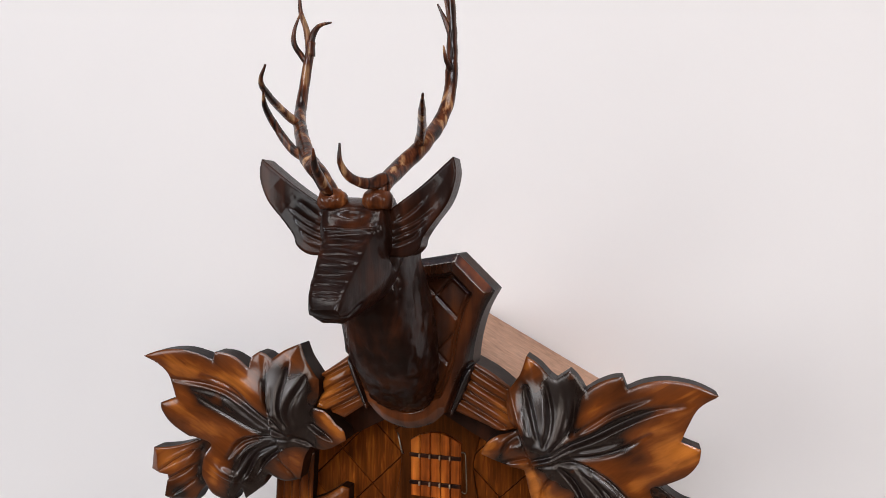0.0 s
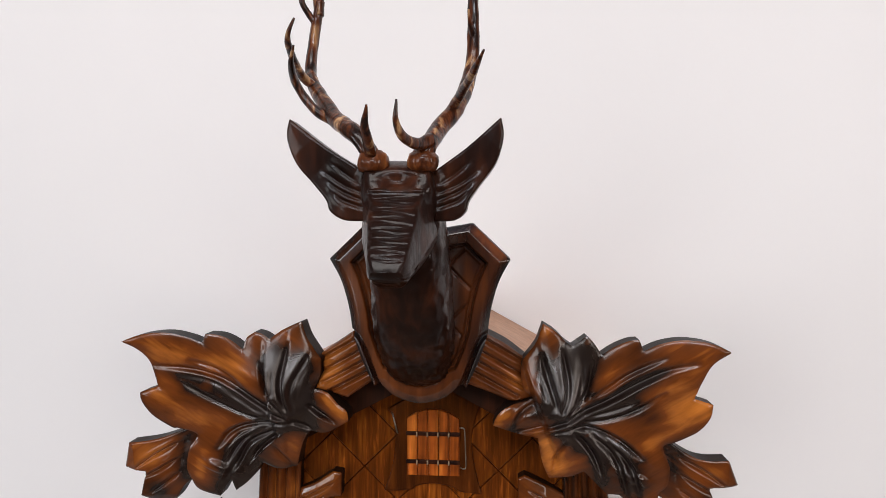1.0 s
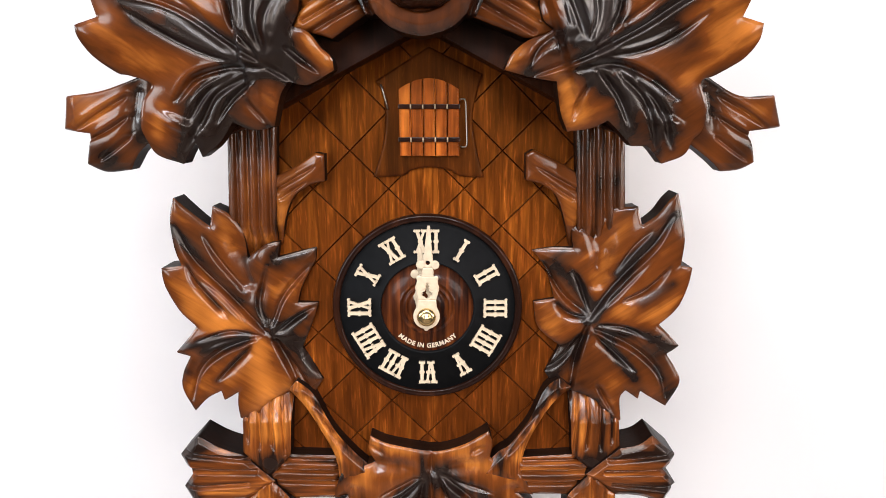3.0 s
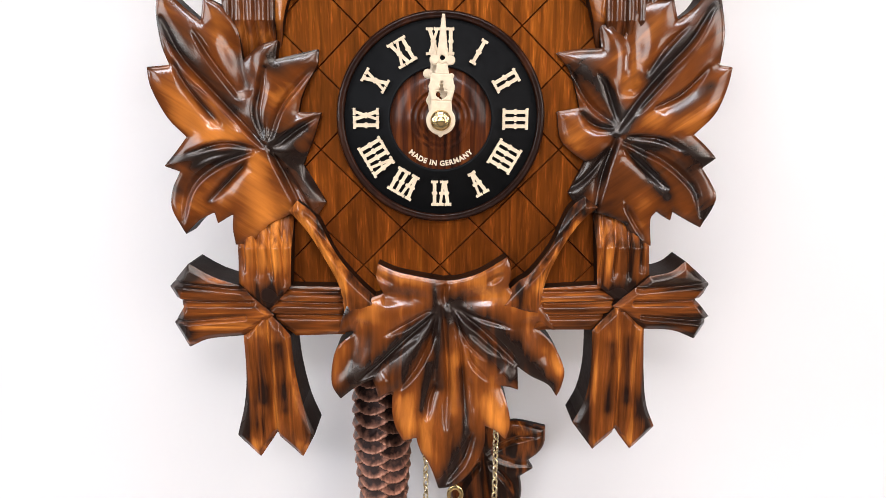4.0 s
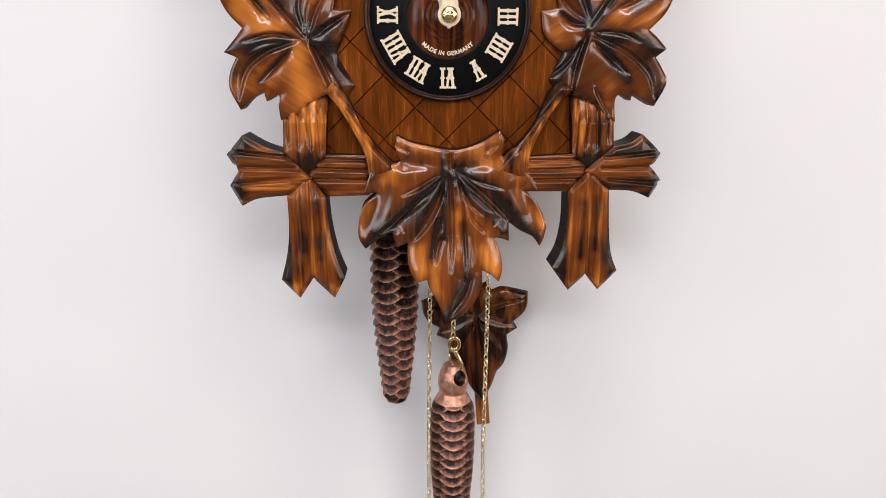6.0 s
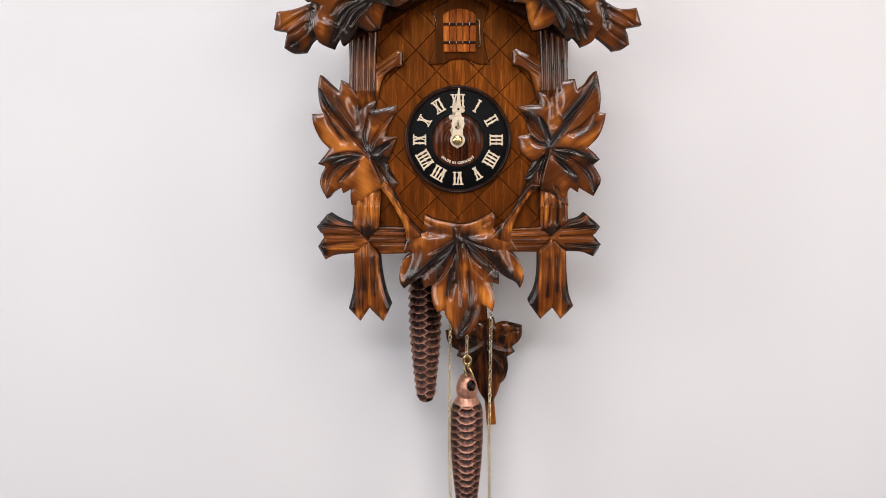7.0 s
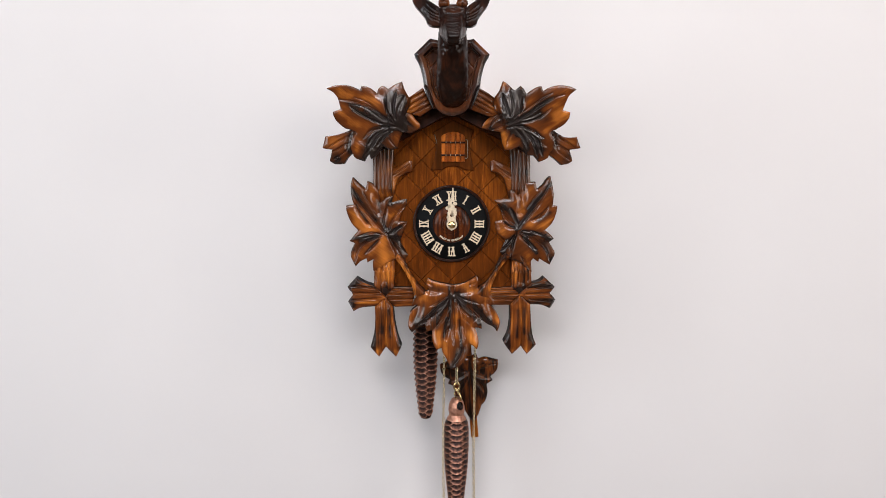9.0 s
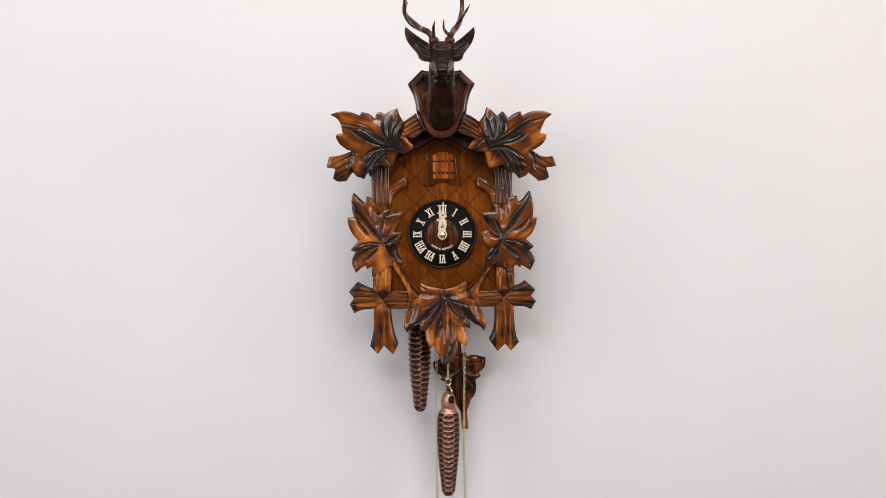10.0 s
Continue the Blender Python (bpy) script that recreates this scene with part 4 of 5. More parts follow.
def shield_face(X, Z, D):
    """A flat rim, a sunken field with a beaded border and a scored net."""
    lip = np.clip((D - 9.0) / 1.2, 0, 1)
    g = np.zeros(X.shape)
    for a in (1, -1):
        u = (a * X + Z - 194) / 29.0
        g = np.maximum(g, np.clip(1 - np.abs(u - np.round(u)) * 29 / 1.4, 0, 1))
    bead = np.exp(-((D - 11.6) / 0.6) ** 2)
    return -5.5 * lip - 1.3 * g * (D > 12.6) + 1.2 * bead


FINS = [("w", 1.7, 6.0, f"{s * 37},175 {s * 31.2},171 {s * 26.6},160.5 {s * 21.4},146.5") for s in (-1, 1)]
carve("shield", SHIELD, FINS, 167.5, 148, WOOD_SHIELD, clock, "dark shield with a raised rim", rub=-0.14, crown=0.8, reach=4, edge=4.2, chamfer=0.62, wave=0.25, extra=shield_face, stain=[(12, 0.07, "-16,148 0,143 16,148")] + [(4, -0.14, f"{s * 45},212 {s * 36},186 {s * 33},173 {s * 26},152") for s in (-1, 1)] + [(16, -0.06, "0,205 0,170"), (4, 0.3, "31,226.5 43,215")] + [(6, 0.06, f"{s * 37},205 {s * 28},176 {s * 20},158") for s in (-1, 1)])

# ---- stag head ----
def stag_head():
    """Neck, head and ears of the carved stag, faceted as the knife left it."""
    bm = bmesh.new()

    def loft(rings, seg):
        rows = [[bm.verts.new(p) for p in r] for r in rings]
        for a, b in zip(rows, rows[1:]):
            for k in range(seg):
                bm.faces.new((a[k], a[(k + 1) % seg], b[(k + 1) % seg], b[k]))
        bm.faces.new(rows[0]), bm.faces.new(rows[-1])

    def glided(rows, n):
        """Rows of numbers, smoothed to n rows."""
        rows = np.array(rows, float)
        at = np.linspace(0, len(rows) - 1, n)
        out = []
        for f in at:
            i = min(int(f), len(rows) - 2)
            t = f - i
            p0, p1, p2, p3 = rows[max(i - 1, 0)], rows[i], rows[i + 1], rows[min(i + 2, len(rows) - 1)]
            out.append(0.5 * (2 * p1 + (p2 - p0) * t + (2 * p0 - 5 * p1 + 4 * p2 - p3) * t * t + (3 * p1 - p0 - 3 * p2 + p3) * t ** 3))
        return out

    # head: brow line (y, z), jaw line (y, z), half width, half width of the flat top, in millimetres
    stations = [(-214, 254, -202, 232, 12, 10), (-228, 257, -206, 225, 15.6, 13), (-240, 253.5, -212, 220, 16.2, 12.6), (-243, 247.5, -219, 216.5, 16.2, 11), (-247, 242, -226, 214, 15.4, 10.4), (-254, 235, -238, 211, 13.4, 9.6),
                (-260, 228, -248, 209, 11, 8.6), (-266, 222, -256, 207.5, 9, 7.6), (-270, 217, -262, 206.5, 7.8, 6.6), (-272, 213, -267, 208.5, 6.2, 5)]
    side, rings = 9, []
    seg = 8 * side
    rows = glided(stations, 150)
    for i, (ty, tz, by, bz, w, wt) in enumerate(rows):
        f = i / (len(rows) - 1)
        cy, cz = (ty + by) / 2, (tz + bz) / 2
        uy, uz = (ty - by) / 2, (tz - bz) / 2
        facets = [(wt, 1.0), (w, 0.1), (w * 0.93, -0.4), (w * 0.55, -1.0), (-w * 0.55, -1.0), (-w * 0.93, -0.4), (-w, 0.1), (-wt, 1.0)]
        ring = []
        for k in range(seg):
            (xa, ua), (xb, ub) = facets[k // side], facets[(k // side + 1) % 8]
            g = (k % side) / side
            x, u = xa + (xb - xa) * g, ua + (ub - ua) * g
            swell = 0.5 * math.sin(math.pi * g)
            x += swell * (1 if x > 0 else -1) * (abs(u) < 0.99)
            y, z = cy + uy * u, cz + uz * u
            if u > 0.99 and 0.45 < f < 0.9 and abs(x) < wt * 0.92:
                # zigzag cuts across the flat of the nose
                cut = (f - 0.45) * 32 + 0.5 * noise.noise(Vector((x * 0.1, f * 6, 2.0)))
                step = math.floor(cut)
                mid = 0.5 + 0.42 * (1 if step % 2 else -1) * x / wt
                notch = max(0, 1 - abs(cut - step - mid) * 6.0)
                y += 0.6 * notch
                z -= 0.45 * notch
            ridge = math.exp(-((f - 0.42) / 0.012) ** 2) * (u > 0.9)
            y, z = y - 0.9 * ridge, z + 0.6 * ridge
            brow = math.exp(-(((f - 0.33) / 0.09) ** 2 + ((u - 0.8) / 0.3) ** 2)) * (abs(x) > 0.55 * wt)
            x += (1 if x > 0 else -1) * 2.0 * brow
            y -= 2.6 * brow
            hollow = math.exp(-((f - 0.34) / 0.06) ** 2) * (u > 0.9) * max(0, 1 - (x / (0.6 * wt)) ** 2)
            y, z = y + 1.4 * hollow, z - 0.8 * hollow
            slit = math.exp(-(((f - 0.4 - 0.06 * u) / 0.025) ** 2 + (u / 0.22) ** 2))
            x *= 1 - 0.2 * slit
            mouth = math.exp(-((u + 0.35) / 0.1) ** 2) if f > 0.72 else 0
            x *= 1 - 0.1 * mouth
            n = 0.3 * noise.noise(Vector((x, y, z)) * 0.25)
            ring.append(((x + n) / 1000, (y + n) / 1000, (z + n) / 1000))
        rings.append(ring)
    loft(rings, seg)
    # neck: height, front y, back y, half width
    stations = [(149, -176, -158, 8), (154, -185, -158, 13), (166, -199, -158, 16.5), (183, -213, -160, 18), (203, -223, -168, 17.5), (220, -226, -178, 16.6), (238, -226, -190, 14.5), (252, -224, -200, 12)]
    rings = []
    for i, (z, fy, by, w) in enumerate(glided(stations, 90)):
        ring = []
        for k in range(seg):
            a = 2 * math.pi * k / seg
            c, s = math.cos(a), math.sin(a)
            r = (abs(c) ** 3.4 + abs(s) ** 3.4) ** (-1 / 3.4)
            fur = 1.1 * noise.noise(Vector((k * 0.35, i * 0.09, 3.0))) + 3.2 * abs(noise.noise(Vector((k * 0.6, i * 0.2, 8.0)))) * (1.5 - z / 250)
            ring.append(((w * r * c + fur * c) / 1000, ((fy + by) / 2 + (by - fy) / 2 * r * s + fur * s) / 1000, z / 1000))
        rings.append(ring)
    loft(rings, seg)
    return bm


bm = stag_head()
EAR_RIGHT = "S12,250 17.5,254 29.5,262 S44.5,274 45.5,266 42,255.5 34.5,246 30,240 28.3,235.3 22.5,231.8 S12,231.5"
EAR_CUTS = [("b", 9, 1.6, "18,246 30,252 40,262"), ("gl", 2.4, 1.8, "16,243 25,247 33,253"), ("gl", 2.2, 1.8, "16,240 25,244 31,249"), ("gl", 2, 1.6, "17,247 23,251 29,256"), ("gl", 2, 1.4, "16,237 24,240 28,244")]
for flip in (True, False):
    grown = 1.05 if flip else 0.92
    EAR = " ".join(w.split(",")[0][:1 if w[0] == "S" else 0] + f"{12 + (float(w.lstrip('S').split(',')[0]) - 12) * grown:.1f}," + w.split(",")[1] for w in EAR_RIGHT.split())
    ear = carve("ear", EAR, EAR_CUTS, 235, 225, WOOD_HEAD, None, flip=flip, crown=0.6, edge=0.9, wave=0.3)
    bm.from_mesh(ear.data)
    bpy.data.objects.remove(ear)
me = bpy.data.meshes.new("stag_head")
bmesh.ops.recalc_face_normals(bm, faces=bm.faces)
bm.to_mesh(me)
bm.free()
band = [0.08 if v.co.y < -0.2375 and 0.2432 < v.co.z < 0.2495 and abs(v.co.x) < 0.0095 else 0.0 for v in me.vertices]
me.attributes.new("stain", "FLOAT", "POINT").data.foreach_set("value", band)
stag = part("stag_head", me, WOOD_HEAD, clock, "dark carved wooden stag head with spread ears")


# ---- antlers ----
def antler(beams, burr):
    """The main beam with its burr ring and tines as parts."""
    stem = None
    for k, (pts, radii) in enumerate(beams):
        bm = bmesh.new()
        tube(bm, [(x / 1000, y / 1000, z / 1000) for x, y, z in pts], [r * 0.9 / 1000 for r in radii], 14, 9, 0.12)
        if k == 0:
            stem = part("antler", bm, WOOD_ANTLER, clock, "branched carved antler of lighter mottled wood")
        else:
            part("tine", bm, WOOD_ANTLER, stem)
    x, y, z = burr
    ring = [(3.5, -4.6), (5.2, -4.0), (6.2, -2.0), (6.5, 0.0), (6.2, 1.6), (5.4, 2.8), (4.4, 3.4), (4.0, 4.6)]
    bm = bmesh.new()
    lathe(bm, [(r / 1000, s / 1000) for r, s in ring], 26, "z")
    for v in bm.verts:
        v.co += v.co.normalized() * 0.0009 * noise.noise(v.co * 330 + Vector((x, 0, 0)))
        v.co += Vector((x, y, z)) / 1000
    part("burr", bm, WOOD_BURR, stem, "knobbly orange-brown burr ring")


antler([
    ([(-10.4, -239, 256), (-13, -239, 261), (-19, -236, 268), (-28, -226, 274), (-37.6, -212, 285), (-45.6, -199, 296), (-48.6, -191, 306), (-47, -188, 325), (-44.8, -188, 337)], [4.4, 4.0, 4.2, 4.0, 3.6, 3.1, 2.7, 2.4]),
    ([(-45.2, -188, 330), (-44.4, -188, 339), (-40.5, -188, 344.5), (-33.6, -188, 346)], [2.6, 1.7, 0.5]),
    ([(-45.2, -188, 330), (-47.4, -188, 343), (-50.5, -188, 352), (-51.3, -187, 362), (-50, -186, 374)], [2.4, 1.6, 1.0, 0.5]),
    ([(-46.5, -188, 326), (-50, -189, 330.5), (-52.8, -191, 336), (-52.3, -191, 343), (-49, -191, 351)], [2.0, 1.5, 0.5]),
    ([(-29, -223, 274), (-39, -221, 280), (-46.5, -222, 290), (-46, -232, 297), (-42.5, -240, 303)], [2.8, 2.2, 1.7, 0.5]),
    ([(-43, -202, 293), (-48.5, -207, 297.5), (-48, -224, 303), (-46.4, -235, 308), (-43, -237, 315)], [2.6, 2.1, 1.6, 0.5]),
    ([(-10.5, -241, 257), (-10, -249, 262), (-10.2, -256, 268), (-8.4, -262, 275)], [2.9, 2.5, 1.9, 0.5])], (-10.4, -239, 256))
antler([
    ([(10.3, -239, 256), (12, -238, 262), (15, -225, 270), (22, -213, 281), (26, -199, 293), (28.4, -191, 306), (29, -188, 322), (28.8, -188, 337), (28, -188, 352), (26, -187, 366)], [4.4, 4.0, 4.0, 3.7, 3.4, 3.0, 2.4, 1.6]),
    ([(28.8, -188, 334), (26.5, -189, 341), (22.2, -190, 350.5)], [1.9, 1.5, 0.5]),
    ([(29, -188, 338), (27.5, -190, 346), (25, -191, 356)], [1.6, 1.2, 0.4]),
    ([(29, -189, 318), (27.5, -194, 323), (27, -197, 329)], [1.8, 1.2, 0.4]),
    ([(20.5, -214, 281), (26, -228, 286), (31.5, -246, 291), (35.4, -258, 295.5)], [2.6, 2.2, 1.7, 0.5]),
    ([(13.5, -239, 264.5), (9, -246, 262), (4.6, -254, 263.5), (2.4, -260, 269), (2.9, -262, 277)], [3.2, 2.7, 2.1, 1.4, 0.5])], (10.3, -239, 256))

# ---- little door ----
PLAQUE = "S-25.4,120 S2,137 S29.3,123.5 26.5,113.9 24.3,101.7 26.3,86.3 S30.1,70.7 18.4,71.3 12.3,74.4 1.6,76 -7.7,74.4 -12.4,71.6 S-27.9,70.7 -22.8,86.3 -20.8,101.7 -22,113.9"
carve("door_surround", PLAQUE, [], 116, 112, WOOD_PLAQUE, clock, "dark plaque round the little door", crown=0.4, reach=2, edge=0.9, wave=0.1)
door = new("little_door")
door.parent = clock
tagged(door, "small arched plank door, closed")
X0, X1, Z0, Z1 = -13.6, 17.5, 82.1, 121.2
for k in range(5):
    a, b = X0 + (X1 - X0) * k / 5 + 0.22, X0 + (X1 - X0) * (k + 1) / 5 - 0.22
    cx = (X0 + X1) / 2

    def arch(x):
        return Z1 - 5.6 * ((x - cx) / 15.5) ** 2
    xs_ = [a + (b - a) * i / 4 for i in range(5)]
    pts = [(a, Z0), (b, Z0)] + [(x, arch(x)) for x in xs_[::-1]]
    bm = bmesh.new()
    prism(bm, [((x + lean(z)) / 1000, z / 1000) for x, z in pts], -0.116, -0.1205)
    bmesh.ops.bevel(bm, geom=[e for e in bm.edges if all(v.co.y < -0.12 for v in e.verts)], offset=0.0006, segments=2, affect="EDGES")
    part("plank", bm, WOOD_DOOR, door, smooth=False)
# dark bars in place of recessed gaps, coloured for the shade in them
for z in (90.6, 107.2):
    bm = bmesh.new()
    box(bm, (X0 - 0.3 + lean(z)) / 1000, (X1 + 0.3 + lean(z)) / 1000, -0.1218, -0.1203, (z - 1.15) / 1000, (z + 1.15) / 1000, 0.0004)
    part("strap", bm, WOOD_HEAD, door, "dark cross bar of the door", smooth=False)
    for k in range(1, 5):
        x = X0 + (X1 - X0) * k / 5 + lean(z)
        bm = bmesh.new()
        box(bm, (x - 0.42) / 1000, (x + 0.42) / 1000, -0.1232, -0.1212, (z - 1.25) / 1000, (z + 1.25) / 1000, 0.0003)
        part("staple", bm, PIN, door, "small pale staple over the gap")
bm = bmesh.new()
tube(bm, [(0.0172, -0.119, 0.1105), (0.0196, -0.1205, 0.111), (0.0206, -0.121, 0.109), (0.021, -0.121, 0.098), (0.0212, -0.121, 0.0885), (0.0198, -0.1205, 0.0868), (0.0178, -0.119, 0.087)], [0.00042], 8, 4)
part("wire_catch", bm, WIRE, clock, "bent wire door catch")
bm = bmesh.new()
tube(bm, [(-0.0228, -0.1165, 0.1185), (-0.0215, -0.1185, 0.115), (-0.0195, -0.1185, 0.107), (-0.0192, -0.1165, 0.1062)], [0.0005], 8, 4)
part("wire_pin", bm, WIRE, clock, "short bent wire pin")

# ---- dial ----
dial = new("dial")
dial.parent = clock
tagged(dial, "black dial with bone-coloured roman numerals and wooden centre")
bm = bmesh.new()
lathe(bm, [(r / 1000, -y / 1000) for r, y in [(51.3, 113), (51.5, 118.2), (50.9, 119.6), (49.8, 120), (49.2, 119.2), (48.6, 119.8), (47.9, 119.4), (47.5, 117.6), (47.5, 113)]], 128, cap=False)
part("bezel", bm, WOOD_HEAD, dial, "turned wooden bezel")
bm = bmesh.new()
lathe(bm, [(r / 1000, -y / 1000) for r, y in [(47.6, 114), (47.6, 118.2), (26.4, 118.2), (26.2, 118.8), (25.4, 118.9), (25.1, 118.2), (25.1, 114)]], 128, cap=False)
part("chapter_ring", bm, BLACK, dial, "satin black chapter ring")
prof = [(25.2, 116.8), (15.6, 116.8), (15.2, 117.5), (14.4, 117.6), (13.9, 116.8), (12.8, 116.7), (12.4, 117.4), (11.4, 117.5), (10.9, 116.7), (9.6, 116.8), (9.0, 117.6), (6, 117.9), (0, 118)]
bm = bmesh.new()
lathe(bm, [(r / 1000, -y / 1000) for r, y in prof], 96, cap=False)
part("dial_centre", bm, WOOD_CENTRE, dial, "turned wooden dial centre with rings")


def stroke(bm, x0, z0, x1, z1, w, y0, y1):
    d = Vector((x1 - x0, z1 - z0)).normalized()
    n = Vector((-d.y, d.x)) * w / 2
    prism(bm, [(x0 - n.x, z0 - n.y), (x1 - n.x, z1 - n.y), (x1 + n.x, z1 + n.y), (x0 + n.x, z0 + n.y)], y0, y1)


def numeral(text, angle):
    """A raised roman numeral of spurred strokes, its head outward, at the angle clockwise from twelve."""
    bm = bmesh.new()
    h, p = 12.2, 3.5
    wide = {"I": 1.0, "V": 1.75, "X": 1.75}
    total = sum(wide[c] for c in text) * p
    x = -total / 2
    y0, y1 = 118.1, 119.5
    for c in text:
        w = wide[c] * p
        a, b = x + p * 0.3, x + w - p * 0.3
        if c == "I":
            lines = [(x + w / 2, 0, x + w / 2, h, 1.75)]
        elif c == "V":
            lines = [(x + w / 2 - 0.3, 0, a, h, 1.75), (x + w / 2 + 0.3, 0, b, h, 1.3)]
        else:
            lines = [(b, 0, a, h, 1.75), (a, 0, b, h, 1.3)]
        for x0, z0, x1, z1, t in lines:
            y1 += 0.02
            stroke(bm, x0, z0, x1, z1, t, y0, y1)
            for f, sw, sh in ((0.03, 3.5, 1.15), (0.5, 2.8, 1.0), (0.97, 3.5, 1.15)):
                px, pz = x0 + (x1 - x0) * f, z0 + (z1 - z0) * f
                y1 += 0.012
                stroke(bm, px - sw / 2, pz, px + sw / 2, pz, sh, y0, y1)
                for e in (-1, 1):
                    prism(bm, [(px + e * (sw / 2 - 0.5) - 0.5, pz), (px + e * (sw / 2 - 0.5), pz - 0.95), (px + e * (sw / 2 - 0.5) + 0.5, pz), (px + e * (sw / 2 - 0.5), pz + 0.95)], y0, y1 + 0.006)
        x += w
    a = radians(angle)
    for v in bm.verts:
        u, r = v.co.x, v.co.z + 30.8
        v.co = Vector((u * math.cos(a) + r * math.sin(a), -v.co.y, -u * math.sin(a) + r * math.cos(a))) / 1000
    return part("numeral", bm, BONE, dial, smooth=False)


for k, text in enumerate(["XII", "I", "II", "III", "IIII", "V", "VI", "VII", "VIII", "IX", "X", "XI"]):
    numeral(text, 30 * k)

# the small printed words under the centre
curve = bpy.data.curves.new("dial_words", "FONT")
curve.body, curve.size, curve.align_x, curve.extrude, curve.space_character = "MADE IN GERMANY", 0.0035, "CENTER", 0.0001, 1.12
curve.offset = 0.00012
words = new("dial_words", curve)
me = bpy.data.meshes.new_from_object(words.evaluated_get(bpy.context.evaluated_depsgraph_get()))
bpy.data.objects.remove(words)
for v in me.vertices:
    a, r = v.co.x / 0.0222, 0.0232 - v.co.y
    v.co = Vector((r * math.sin(a), -0.11715 - v.co.z, -r * math.cos(a)))
part("dial_words", me, PRINT, dial, "small cream printed words", smooth=False)


def pointer(name, discs, bars, holes, height, label):
    """A flat fretted clock pointer made of discs, bars and holes, in millimetres from the hub."""
    res = 0.22
    xs, zs = np.arange(-10, 10, res), np.arange(-10, 50, res)
    X, Z = np.meshgrid(xs, zs, indexing="ij")
    D = np.full(X.shape, -1e9)
    for x, z, r in discs:
        D = np.maximum(D, r - np.hypot(X - x, Z - z))
    for z0, w0, z1, w1 in bars:
        t = np.clip((Z - z0) / (z1 - z0), 0, 1)
        D = np.maximum(D, np.minimum(w0 + (w1 - w0) * t - np.abs(X), np.minimum(Z - z0, z1 - Z)))
    for x, z, r in holes:
        D = np.minimum(D, np.hypot(X - x, Z - z) - r)
    H = height + 0.5 * np.clip(D / 0.5, 0, 1)
    me = plate(xs, zs, D, H, height - 0.8)
    return part(name, me, BONE, dial, label)


minute = pointer("minute_pointer", [(0, 0, 6.9), (0, -6.6, 1.3), (-3.9, 15.5, 2.3), (3.9, 15.5, 2.3), (-4.4, 20.4, 1.3), (4.4, 20.4, 1.3), (-3.7, 27.6, 2.3), (3.7, 27.6, 2.3), (0, 28.6, 2.9)],
                 [(3, 5.4, 9, 4.8), (9, 4.8, 14, 6.0), (14, 6.1, 21.5, 5.0), (21, 3.3, 26, 2.5), (27, 2.9, 33, 2.4), (31, 2.4, 48, 0.7)],
                 [(-1.2, 12.0, 1.5), (1.2, 12.0, 1.5), (0, 10.9, 1.3), (0, 14.2, 1.1), (0, 16.0, 0.8), (0, 17.4, 0.5), (0, 28.6, 1.15)], 134, "bone-coloured fretted minute pointer")
hour = pointer("hour_pointer", [(0, 0, 6.2), (-3.4, 9.5, 2.6), (3.4, 9.5, 2.6), (-3.8, 22, 2.3), (3.8, 22, 2.3), (0, 24, 2.4)],
               [(2, 5.0, 11, 5.6), (10, 5.4, 18, 3.0), (17, 3.0, 22, 3.0), (22, 2.6, 36, 0.9)], [(0, 9.5, 1.6), (0, 12, 1.1)], 129, "bone-coloured fretted hour pointer")
hour.rotation_euler = (0, radians(-6), 0)
minute.rotation_euler = (0, radians(1.5), 0)
bm = bmesh.new()
lathe(bm, [(0.0016, -0.117), (0.0016, -0.134), (0.0046, -0.1345), (0.0049, -0.1358), (0.0042, -0.1369), (0.003, -0.1376), (0.0022, -0.1372), (0.0018, -0.1384), (0.0, -0.1386)], 28)
part("hub_nut", bm, BRASS, dial, "round brass hub nut")


